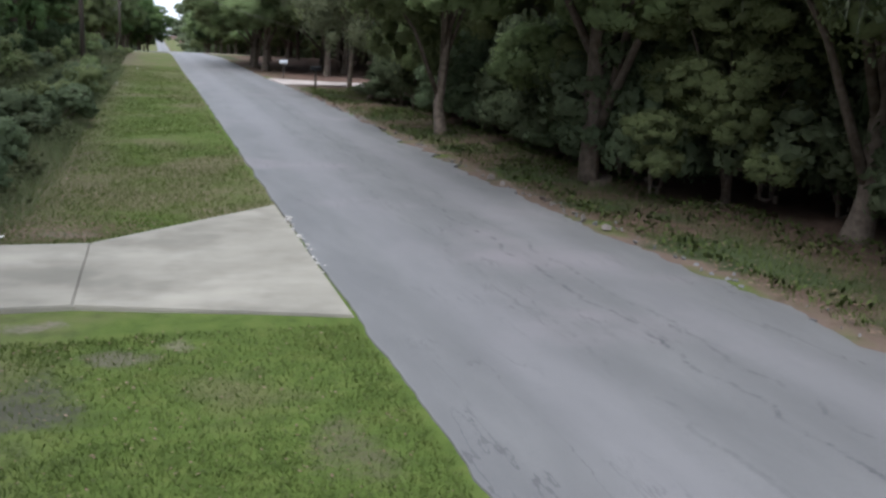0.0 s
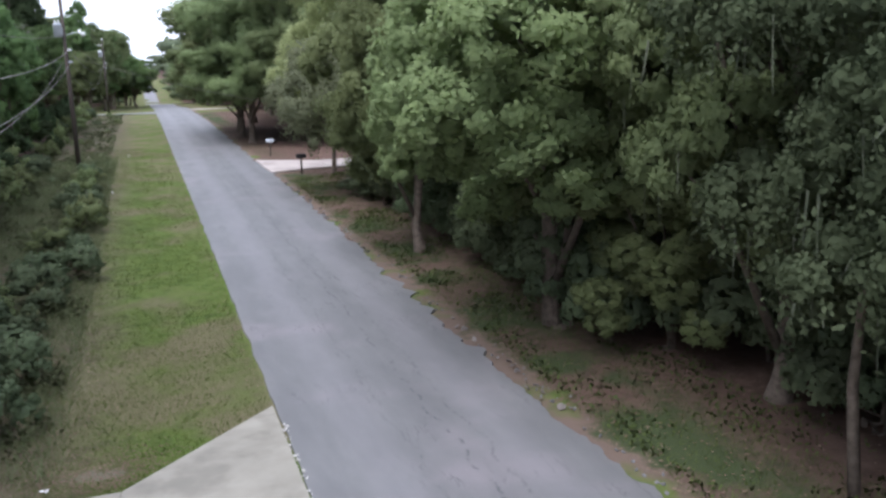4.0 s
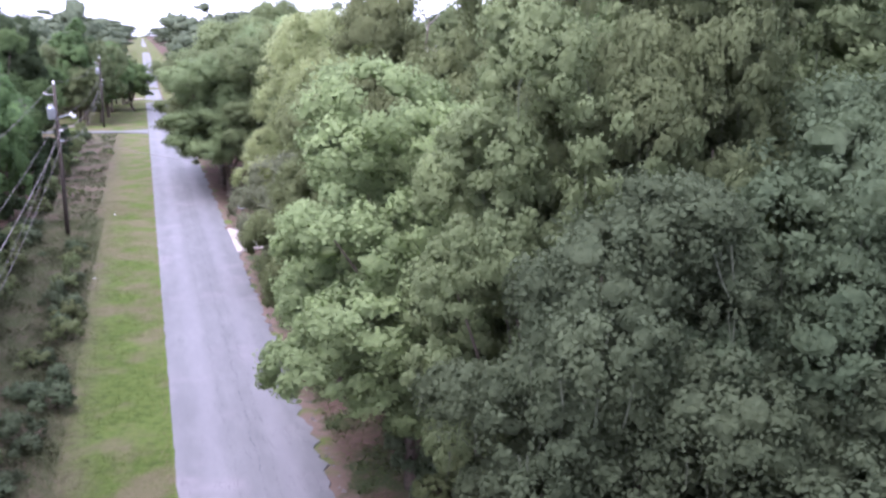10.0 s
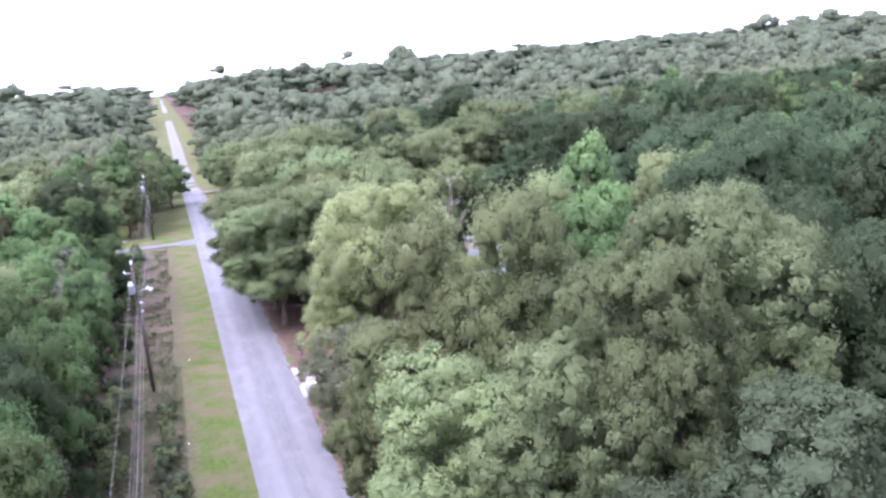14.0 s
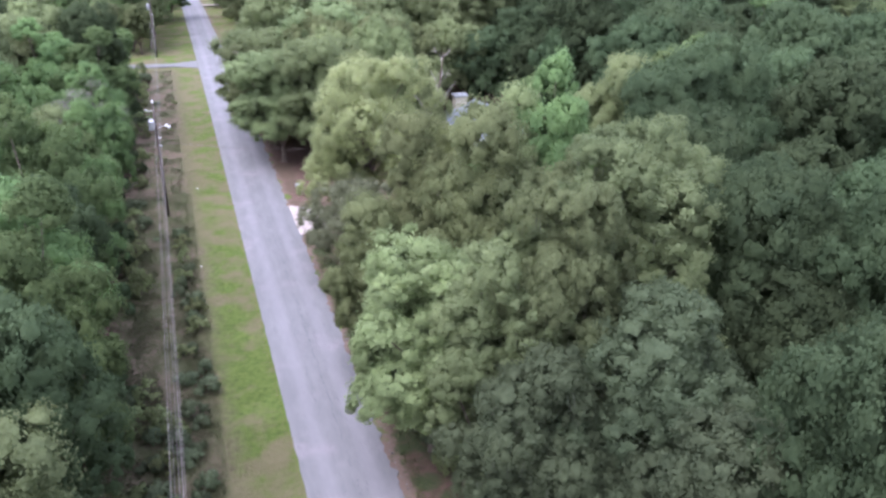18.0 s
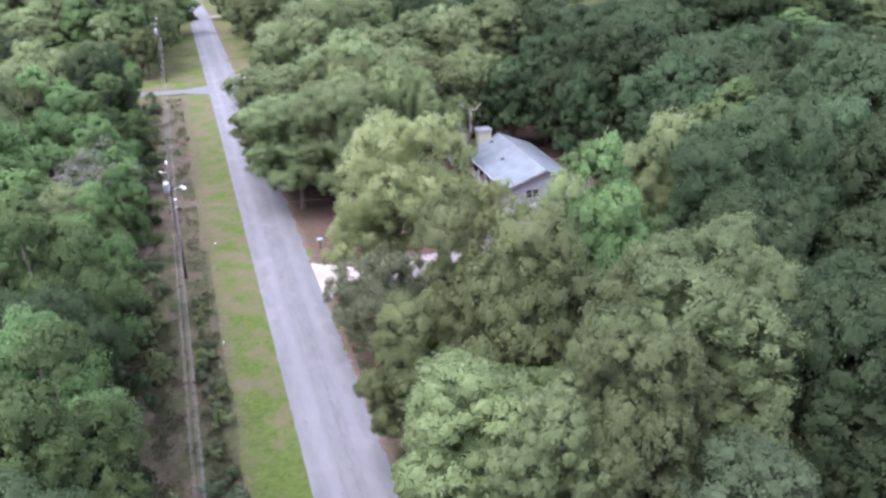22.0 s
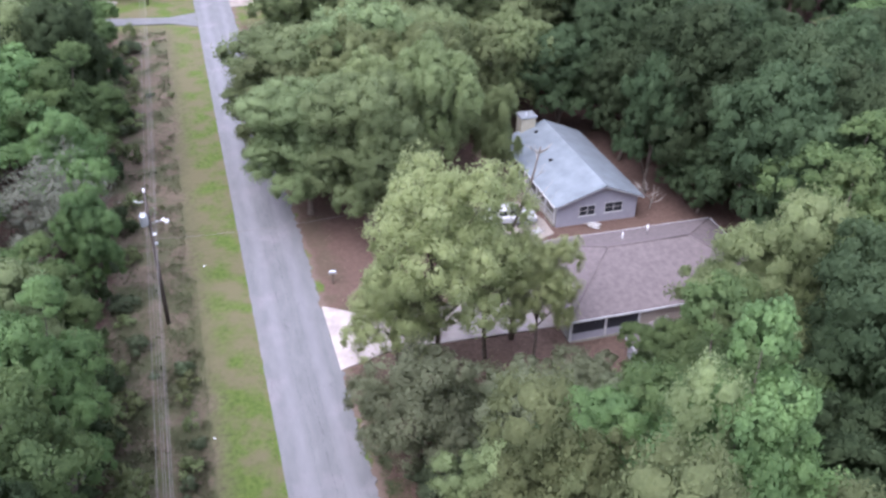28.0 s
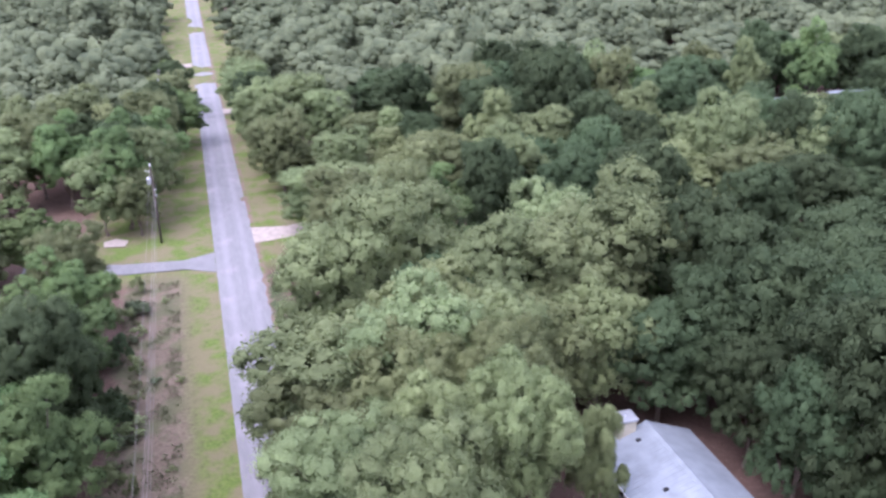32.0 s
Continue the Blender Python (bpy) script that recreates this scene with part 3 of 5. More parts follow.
def plant(kit, x, y, height, spread, turn, group="", label=""):
    """A copy of a tree of the kit at a place; its own height and spread are set in metres."""
    ob, h0, r0 = kit
    m = Matrix.LocRotScale((x, y, rise(y) - 0.05), Euler((0, 0, turn)), (spread / r0, spread / r0, height / h0))
    made = copy_thing(ob, m)
    if group:
        made["group"] = group
    if label:
        made["label"] = label
    placed.append((x, y, spread))
    return made


def drop_kit(kits):
    for ob, *_ in kits:
        for o in (*ob.children_recursive, ob):
            bpy.data.objects.remove(o)


def kits_of(rows):
    """Trees to copy, each with the height and the spread of its own crown."""
    out = []
    for a, k in rows:
        tree = make_tree(*a, **k)
        crown = next(o for o in tree.children if o.name.startswith("crown")).data
        co = np.empty(len(crown.vertices) * 3, np.float32)
        crown.vertices.foreach_get("co", co)
        co = co.reshape(-1, 3)
        out.append((tree, float(np.percentile(co[:, 2], 99.7)), float(np.percentile(np.hypot(co[:, 0], co[:, 1]), 96))))
    return out


rnd = random.Random(5)
HERO = kits_of([
    (("oak_tree", 11, "tall live oak with a billowing grey-green crown", OAK), dict(count=46, per=24, plump=0.80, each=200, size=0.08, cage=3, height=18, radius=6, base=1.2, moss=300, limbs=14, girth=0.36)),
    (("oak_tree", 12, "live oak with pale olive leaves on spreading limbs", OAK_PALE), dict(count=46, per=24, plump=0.80, each=200, size=0.08, cage=3, height=15, radius=5.5, base=0.1, limbs=14, girth=0.3)),
    (("oak_tree", 13, "mossy oak with drooping grey-green branches", MOSSY), dict(count=46, per=24, plump=0.80, each=200, size=0.08, cage=3, height=16, radius=5.5, base=0.5, moss=900, droop=0.9, limbs=12)),
])


def middling(each, size, cage):
    body = dict(height=15.5, base=1.6, per=18, each=each, size=size, cage=cage)
    return kits_of([
        (("oak_tree", 21, "broad oak with a lumpy dull green crown", OAK), dict(count=24, plump=1.08, **body)),
        (("oak_tree", 22, "oak with a rounded olive green crown", OAK_PALE), dict(count=22, plump=1.08, radius=5.2, **body)),
        (("broadleaf_tree", 23, "leafy tree with a fresh bright green crown", BRIGHT), dict(count=20, plump=1.05, radius=4.4, **body)),
        (("oak_tree", 24, "dense dark green oak in the woods", DEEP), dict(count=24, plump=0.95, radius=5.6, **body)),
        (("oak_tree", 25, "mossy oak with drooping pale green branches", OAK_PALE), dict(count=26, plump=0.85, moss=500, droop=1.2, radius=5.4, **body)),
        (("oak_tree", 26, "tall dull green oak with an uneven crown", OAK), dict(count=20, plump=1.05, radius=5.0, **{**body, "height": 18})),
    ])


MID = middling(95, 0.15, 2)
FINE = middling(215, 0.095, 3)

# the oaks beside the road where the flight begins: x, y, height, spread, which kind
ROADSIDE_OAKS = ((10.7, 20.2, 14.7, 5.5, 1), (12.6, 13.6, 16.4, 4.2, 0), (20.0, 16.6, 20.2, 6.0, 0), (15.7, 13.0, 19.2, 3.9, 0), (24.6, 20.0, 19.7, 4.8, 0),
                 (12.4, 8.4, 12.9, 4.2, 2), (18.4, 8.4, 15.0, 5.0, 2), (17.0, 0.5, 13.5, 5.0, 2))
for x, y, h, s, k in ROADSIDE_OAKS:
    plant(HERO[k], x, y, h, s, rnd.uniform(0, 6.28), "oaks beside the road")
for x, y, h, s, k in ((16.2, 26.6, 20.0, 4.6, 1), (14.0, 32.0, 17.6, 4.2, 1), (9.9, 30.6, 13.4, 3.7, 1), (22.0, 29.4, 21.4, 4.4, 2), (18.8, 28.4, 19.8, 3.2, 1), (24.4, 34.6, 19.0, 4.6, 2), (20.0, 22.6, 17.5, 4.4, 0),
                      (19.6, 36.5, 13.0, 4.2, 2), (13.6, 37.5, 10.0, 3.6, 1), (27.8, 11.0, 14.0, 5.0, 3), (25.0, 3.0, 13.0, 5.0, 3), (30.0, 27.0, 18.0, 5.4, 3), (31.0, 19.0, 17.0, 5.6, 3)):
    plant(FINE[k], x, y, h, s, rnd.uniform(0, 6.28), "oaks beside the road")

# the trees round the houses and behind them
YARD_TREES = ((33.2, 44.6, 18.0, 5.0, 1), (38.4, 36.8, 20.6, 5.6, 3), (28.0, 38.5, 15.5, 4.6, 2), (27.6, 44.2, 10.5, 3.6, 2), (40.5, 45.5, 17.5, 5.4, 2), (46.8, 54.0, 17.0, 5.4, 2), (47.0, 64.0, 17.5, 5.4, 3),
              (14.0, 75.0, 15.6, 5.0, 0), (9.6, 80.4, 13.4, 5.6, 0), (16.4, 80.2, 15.0, 4.6, 4), (21.2, 79.6, 16.2, 4.4, 4), (23.8, 86.2, 15.8, 4.6, 4), (15.6, 86.8, 15.8, 5.0, 4),
              (28.0, 80.6, 11.2, 2.5, 4), (17.0, 91.0, 17.0, 5.2, 0), (10.0, 94.0, 13.6, 6.6, 0), (9.4, 87.0, 12.5, 5.6, 0), (20.0, 98.4, 15.8, 5.2, 4), (29.2, 92.6, 13.2, 4.8, 4), (34.2, 93.4, 13.4, 4.8, 4), (25.2, 94.2, 14.6, 4.8, 0),
              (13.0, 106.5, 17.0, 5.6, 0), (20.4, 111.0, 19.0, 6.0, 0), (28.5, 104.5, 16.5, 5.6, 5), (36.0, 102.0, 16.5, 5.8, 0), (43.0, 105.0, 20.0, 6.4, 5),
              (46.4, 75.2, 19.4, 5.6, 3), (43.2, 76.4, 14.6, 3.6, 3), (43.8, 83.6, 12.5, 3.8, 3), (50.4, 78.6, 18.6, 5.6, 3), (48.6, 86.4, 18.0, 5.8, 3), (39.5, 91.0, 12.5, 4.6, 3), (44.5, 91.5, 15.0, 4.8, 3), (108.0, 160.0, 10.0, 5.0, 0), (118.5, 161.5, 9.0, 5.0, 3), (129.0, 162.0, 10.0, 5.0, 0), (53.0, 69.0, 18.0, 6.2, 3), (55.5, 88.0, 18.0, 6.2, 3), (53.5, 60.0, 17.0, 5.8, 3), (61.5, 95.0, 17.5, 6.2, 3))
for x, y, h, s, k in YARD_TREES:
    plant((FINE if y < 90 and x < 40 else MID)[k], x, y, h, s, rnd.uniform(0, 6.28), "trees round the houses")

for kit, x, y, h, s, turn in ((HERO[1], 12.3, 17.4, 5.6, 2.3, 0.7), (HERO[1], 13.4, 22.0, 6.2, 2.6, 2.9), (MID[3], 47.2, 75.6, 9.0, 4.4, 1.3), (MID[3], 46.2, 71.2, 7.4, 3.2, 4.0)):
    plant(kit, x, y, h, s, turn, "low young oaks")

# the edge of the woods across the road, beyond the power lines
EDGE_TREES = ((-11.0, 15.0, 16.0, 4.4, 3), (-10.6, 22.0, 18.6, 4.6, 2), (-12.2, 29.5, 17.0, 4.6, 2), (-11.4, 34.5, 15.0, 3.8, 3), (-12.0, 40.8, 19.0, 4.6, 2), (-10.2, 48.4, 16.2, 3.4, 2), (-13.0, 53.0, 15.0, 4.4, 5), (-10.8, 59.0, 12.5, 3.4, 2),
              (-13.5, 64.0, 10.0, 3.6, 2), (-8.8, 69.6, 12.5, 2.4, 2), (-11.4, 79.5, 13.5, 4.0, 2), (-11.6, 89.4, 15.2, 4.6, 2), (-12.0, 98.5, 17.0, 4.8, 3), (-12.2, 107.0, 15.0, 4.6, 2), (-12.0, 116.5, 14.0, 4.4, 2), (-12.8, 125.5, 13.0, 4.2, 0))
for x, y, h, s, k in EDGE_TREES:
    plant(FINE[k], x, y, h, s, rnd.uniform(0, 6.28), "trees along the power lines")

AIRY = kits_of([(("oak_tree", 51, "airy yellow-green oak in front of the brown house", YELLOW), dict(count=30, per=10, each=230, size=0.085, core=0.36, cage=2, plump=0.72, height=15, radius=6, base=4.5, droop=0.15, limbs=18, girth=0.22)),
                (("oak_tree", 52, "thin dull olive tree with drooping twigs", DULL), dict(count=26, per=9, each=200, size=0.085, core=0.3, cage=2, plump=0.75, height=9, radius=4.5, base=1.5, limbs=14, girth=0.15, droop=0.6))])
for x, y, h, s, k in ((14.6, 54.2, 17.2, 6.0, 0), (18.8, 55.4, 11.5, 4.6, 0), (11.6, 54.4, 9.5, 4.0, 0), (22.4, 54.4, 10.4, 3.2, 0), (11.0, 46.2, 8.8, 4.2, 1), (17.0, 45.8, 6.2, 4.2, 1), (22.4, 46.8, 5.6, 3.6, 1), (22.0, 41.0, 7.5, 4.0, 1)):
    plant(AIRY[k], x, y, h, s, rnd.uniform(0, 6.28), "airy trees in the front yard")


TWIGS = kits_of([(("bare_tree", 61, "grey twiggy tree with hardly a leaf", TWIG), dict(count=24, per=10, each=130, size=0.065, core=0, height=12, radius=4, base=2.5, limbs=20, girth=0.13, moss=500))])


def open_ground(x, y):
    """Where no tree of the woods stands: the road with its verges, the yards, the drives."""
    if y > 156:
        return -8.5 - 1.5 * noise.noise((3, y * 0.03, 0)) < x < 16.5
    if -10.4 - (0.8 if y > 84 else 0) < x < 11.8:
        return True
    if y < 100 and 8 < x < 46 and 43 < y:
        return True
    if x > 8 and -2 < y < 45 and x < 26:
        return True
    if -18 < x < 0 and (128 < y < 152 or 66 < y < 80):
        return True
    return False


def woods_near():
    grid = 7.0
    for i in range(-8, 18):
        for j in range(-1, 31):
            x, y = i * grid + rnd.uniform(-2.4, 2.4), j * grid - 6 + rnd.uniform(-2.4, 2.4)
            if open_ground(x, y):
                continue
            if any((x - a) ** 2 + (y - b) ** 2 < 16 for a, b, _ in placed):
                continue
            left = x < 0
            if left and x < -17 - 0.22 * max(y, 0):
                continue
            if not left and x > 46 + 0.75 * max(y, 0):
                continue
            if y > 108 or x > 56:
                continue
            # greener left, dark right: lens flare and dimming are put into leaf colour too
            kit = rnd.choice((0, 2, 2, 5, 2, 0) if left else (3, 3, 3, 3))
            plant((FINE if y < 52 and x < 34 else MID)[kit], x, y, rnd.uniform(13.5, 19.5), rnd.uniform(4.2, 5.8), rnd.uniform(0, 6.28), "trees of the woods")


for x, y, h, s in ((-12.0, 73.0, 12.5, 4.6), (-13.2, 57.0, 10.0, 3.2), (-11.5, 46.0, 8.0, 2.6), (23.0, 33.0, 15.0, 3.2)):
    plant(TWIGS[0], x, y, h, s, rnd.uniform(0, 6.28), "nearly leafless trees")
woods_near()


CLEARINGS = ((68.5, 170.5, 8), (112, 172, 9), (127, 174, 9), (86, 363, 24), (110, 352, 18), (69, 372, 18), (-25, 322, 16), (-14, 154, 7), (-28, 156, 7), (-24, 270, 14))


def far_woods():
    """The canopy beyond, as masses of crowns down to the skyline: rounded clumps, ragged with leaves."""
    rng = np.random.default_rng(3)
    def crown(count, per, each, size, radius, share):
        return foliage(rng, clumps_of(rng, count, 16.0, radius, 1.0, plump=1.3), per, each, size, 0.4, 0.85, share)
    mid_kinds = [crown(9 + k, 10, 16, 0.30, 5.0, 2) for k in range(5)]
    far_kinds = [crown(5, 4, 5, 1.0, 5.6, 2) for _ in range(4)]
    def blocked(x, y):
        return open_ground(x, y) or any((x - a) ** 2 + (y - b) ** 2 < r * r for a, b, r in CLEARINGS)
    mid_spots, far_spots = [], []
    for i in range(-11, 41):
        for j in range(-1, 48):
            x, y = i * 9.0 + rng.uniform(-4.2, 4.2), j * 9.0 - 10 + rng.uniform(-4.2, 4.2)
            if (y < 108 and -60 < x < 56) or not -14 - 0.18 * y < x < 42 + 0.98 * y or blocked(x, y):
                continue
            if any((x - a) ** 2 + (y - b) ** 2 < 14 for a, b, _ in placed):
                continue
            tall, wide = 10 + 7 * rng.random() + 8 * noise.noise((x * 0.025, y * 0.025, 1)), rng.uniform(0.75, 1.2)
            if y < 200:
                # mostly the darkened kind to the east, where dimness is put into leaf colour
                plant(MID[3 if x > 46 and rng.random() < 0.75 else rng.choice((0, 0, 5, 2, 1, 3))], x, y, max(tall, 7.0), 5.0 * wide, rng.uniform(0, 6.28), "trees of the woods beyond")
            else:
                mid_spots.append((x, y, tall, wide))
    y = 412.0
    while y < 3600:
        gap = 15 + (y - 412) * 0.04
        x = -30 - 0.25 * y
        while x < 60 + 0.92 * y:
            px, py = x + rng.uniform(-0.4, 0.4) * gap, y + rng.uniform(-0.4, 0.4) * gap
            x += gap
            if blocked(px, py) or -5.0 - gap * 0.45 < px < 15 + gap * 0.45:
                continue
            far_spots.append((px, py, (11 + 10 * rng.random() ** 1.3 + 9 * (rng.random() < 0.05)) * (1 + gap * 0.008), gap / 10.5))
        y += gap
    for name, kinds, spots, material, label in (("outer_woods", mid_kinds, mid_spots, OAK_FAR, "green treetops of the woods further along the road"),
                                                ("far_woods", far_kinds, far_spots, FAR_HAZED, "distant treetops reaching to the skyline, haze put into their pale colour")):
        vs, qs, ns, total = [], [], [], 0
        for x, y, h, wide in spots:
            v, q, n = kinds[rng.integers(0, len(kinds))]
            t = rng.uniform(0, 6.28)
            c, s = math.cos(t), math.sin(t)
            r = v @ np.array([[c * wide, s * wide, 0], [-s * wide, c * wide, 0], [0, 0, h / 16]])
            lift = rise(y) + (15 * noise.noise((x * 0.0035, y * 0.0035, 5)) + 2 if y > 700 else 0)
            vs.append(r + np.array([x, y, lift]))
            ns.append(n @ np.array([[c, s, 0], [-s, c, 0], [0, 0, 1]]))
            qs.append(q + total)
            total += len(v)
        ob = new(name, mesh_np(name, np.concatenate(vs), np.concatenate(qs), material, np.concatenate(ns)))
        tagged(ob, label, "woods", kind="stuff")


far_woods()
SHRUBS = [(make_tree("shrub", 41, "leafy green roadside shrub", SHRUB, height=1.6, radius=0.9, base=0.15, count=6, per=7, each=22, size=0.085, girth=0.03, limbs=6, category="shrub"), 1.6, 0.9),
          (make_tree("shrub", 42, "scrubby grey-green bush in dry grass", OAK_PALE, height=1.5, radius=1.0, base=0.1, count=6, per=7, each=18, size=0.085, girth=0.03, limbs=6, category="shrub"), 1.5, 1.0),
          (make_tree("shrub", 43, "dark understorey bush at the woods' edge", DEEP, height=3.0, radius=1.7, base=0.2, count=6, per=7, each=22, size=0.17, girth=0.05, limbs=6, category="shrub"), 3.0, 1.7),
          (make_tree("shrub", 44, "dense green bush under the roadside oaks", SHRUB, height=3.0, radius=1.7, base=0.1, count=7, per=9, each=70, size=0.08, cage=3, girth=0.05, limbs=6, category="shrub"), 3.0, 1.7)]


def shrubs():
    for n in range(24):
        x, y = rnd.uniform(-3.8, -2.2), 17 + 43 * (n + rnd.random()) / 24
        plant(SHRUBS[rnd.choice((0, 0, 1))], x, y, rnd.uniform(0.7, 1.5), rnd.uniform(0.5, 0.95), rnd.uniform(0, 6.28), "shrubs beside the verge")
    for n in range(22):
        x, y = rnd.uniform(-8.4, -3.8), 16 + 15 * rnd.random()
        plant(SHRUBS[rnd.choice((0, 1, 1))], x, y, rnd.uniform(0.8, 1.9), rnd.uniform(0.6, 1.2), rnd.uniform(0, 6.28), "shrubs under the power lines")
    for n in range(26):
        x, y = rnd.uniform(-8.8, -6.4), 26 + 110 * rnd.random()
        plant(SHRUBS[rnd.choice((0, 1, 1))], x, y, rnd.uniform(0.9, 2.6), rnd.uniform(0.7, 1.4), rnd.uniform(0, 6.28), "shrubs under the power lines")
    for n in range(12):
        x, y = rnd.uniform(-8.6, -2.2), rnd.uniform(55, 138)
        plant(SHRUBS[rnd.choice((0, 1))], x, y, rnd.uniform(0.3, 0.8), rnd.uniform(0.3, 0.7), rnd.uniform(0, 6.28), "low shrubs further along the lines")
    for n in range(48):
        y = 5 + 40 * (n + rnd.random()) / 48
        x = (11.2 if y > 18 else 12.7) + 2.2 * rnd.random()
        plant(SHRUBS[3], x, y, rnd.uniform(1.6, 5.2), rnd.uniform(1.1, 2.2), rnd.uniform(0, 6.28), "understorey on the shady side")
    for n in range(40):
        x, y = rnd.uniform(14, 25), rnd.uniform(0, 50)
        plant(SHRUBS[2], x, y, rnd.uniform(1.5, 3.6), rnd.uniform(1.2, 2.2), rnd.uniform(0, 6.28), "understorey deeper in the woods")
    for n in range(22):
        x, y = 14.0 + 3.4 * rnd.random(), 2 + 42 * (n + rnd.random()) / 22
        plant(SHRUBS[2], x, y, rnd.uniform(4.2, 6.5), rnd.uniform(1.8, 2.6), rnd.uniform(0, 6.28), "tall understorey between the oaks")
    for _ in range(50):
        x, y = rnd.uniform(-13, -8.0), rnd.uniform(8, 120)
        plant(SHRUBS[2], x, y, rnd.uniform(1.5, 4.0), rnd.uniform(1.0, 2.0), rnd.uniform(0, 6.28), "understorey beside the power lines")


for x, y, h, s, k in ((-0.4, 206.5, 11.5, 5.0, 2), (13.0, 227.0, 12.0, 5.4, 0), (-2.9, 226.0, 11.0, 4.4, 0), (-2.0, 236.0, 12.0, 4.6, 3), (-2.6, 247.0, 11.0, 4.4, 2), (-7.2, 155.6, 10.0, 3.2, 0), (-12.0, 157.5, 13.0, 4.2, 5), (-5.4, 163.0, 14.0, 4.2, 0), (-8.5, 168.5, 15.0, 4.6, 3), (-4.6, 177.0, 14.0, 4.4, 2), (-5.0, 187.0, 15.0, 4.6, 0), (-4.6, 197.0, 14.5, 4.6, 3), (14.6, 168.0, 13.0, 4.6, 0), (14.2, 180.0, 14.0, 4.8, 5), (13.8, 193.0, 14.0, 4.8, 0), (13.6, 206.0, 13.5, 4.8, 3), (-6.0, 208.0, 11.0, 4.0, 5), (13.6, 232.0, 12.0, 4.4, 0), (13.8, 250.0, 12.5, 4.6, 5)):
    plant(MID[k], x, y, h, s, rnd.uniform(0, 6.28), "trees leaning over the far road")
shrubs()
drop_kit(HERO + MID + FINE + TWIGS + AIRY + SHRUBS)


# ---- materials of made things ----
SIDING = plain("pale_lavender_grey_siding", (0.34, 0.335, 0.37), 0.7, vary=0.06, scale=1.5)
METAL_ROOF = plain("pale_blue_grey_roof", (0.195, 0.222, 0.238), 0.55, 0.0, vary=0.18, scale=0.7, spec=0.5)
SHINGLE = plain("mauve_brown_shingles", (0.150, 0.124, 0.120), 0.95, vary=0.18, scale=2.2)
TRIM = plain("white_painted_trim", (0.58, 0.58, 0.57), 0.6, vary=0.05)
CREAM = plain("cream_chimney_siding", (0.46, 0.43, 0.33), 0.8, vary=0.08)
DARK_SCREEN = plain("dark_screen_mesh", (0.035, 0.036, 0.042), 0.7, vary=0.2)
TAN_WALL = plain("tan_house_wall", (0.40, 0.35, 0.30), 0.85, vary=0.08)
POLE_WOOD = plain("dark_creosoted_pole_wood", (0.070, 0.058, 0.048), 0.9, vary=0.3, scale=5)
CABLE = plain("weathered_pale_cable", (0.22, 0.20, 0.185), 0.6, vary=0.1)
GALV = plain("galvanised_grey_metal", (0.52, 0.55, 0.58), 0.4, 0.6, vary=0.1)
WHITE_GEAR = plain("white_porcelain", (0.82, 0.82, 0.80), 0.35, vary=0.04)
BLACK_PAINT = plain("black_painted_metal", (0.02, 0.02, 0.022), 0.5, vary=0.2)
CAR_WHITE = plain("white_car_paint", (0.72, 0.72, 0.72), 0.25, vary=0.02, spec=0.6)
CAR_SILVER = plain("silver_grey_car_paint", (0.42, 0.43, 0.45), 0.3, 0.3, vary=0.04, spec=0.6)
RUBBER = plain("black_tyre_rubber", (0.025, 0.025, 0.025), 0.85)
BLUE_TARP = plain("faded_blue_tarpaulin", (0.05, 0.12, 0.34), 0.5, vary=0.15)
SAND = plain("pale_sandy_soil", (0.30, 0.26, 0.22), 0.95, vary=0.2, scale=1.2)
DRY_LEAF = leafy("dry_fallen_leaves", (0.12, 0.08, 0.05), (0.36, 0.29, 0.21), 0.9, 0.1)
WEED = leafy("weed_leaves", (0.040, 0.062, 0.022), (0.150, 0.185, 0.060), 0.7, 0.2)
SCRUB_LEAF = leafy("scrub_weed_leaves", (0.080, 0.100, 0.048), (0.200, 0.230, 0.122), 0.8, 0.3)
CHIP = plain("pale_crumbled_asphalt", (0.190, 0.168, 0.150), 0.9, vary=0.3, scale=4)
STONE = plain("pale_broken_stone", (0.46, 0.44, 0.40), 0.9, vary=0.25, scale=4)


def glass_material():
    m, ns, ls, b = mat("dark_window_glass", 0.06, 0.0, 0.6)
    b.inputs["Base Color"].default_value = (0.03, 0.034, 0.04, 1)
    return m


GLASS = glass_material()


# ---- drives ----
def slab(name, corners, thick, material, lift=0.035):
    """A flat paving slab with a bevelled rim that follows the land."""
    bm = bmesh.new()
    top = [bm.verts.new((x, y, rise(y) + lift)) for x, y in corners]
    f = bm.faces.new(top)
    ext = bmesh.ops.extrude_face_region(bm, geom=[f])
    for v in ext["geom"]:
        if isinstance(v, bmesh.types.BMVert):
            v.co.z += thick
    bmesh.ops.recalc_face_normals(bm, faces=bm.faces)
    rim = [e for e in bm.edges if all(v.co.z > rise(v.co.y) + lift + thick - 0.01 for v in e.verts)]
    bmesh.ops.bevel(bm, geom=rim, offset=0.015, segments=2, affect="EDGES")
    return bm_mesh(name, bm, material)


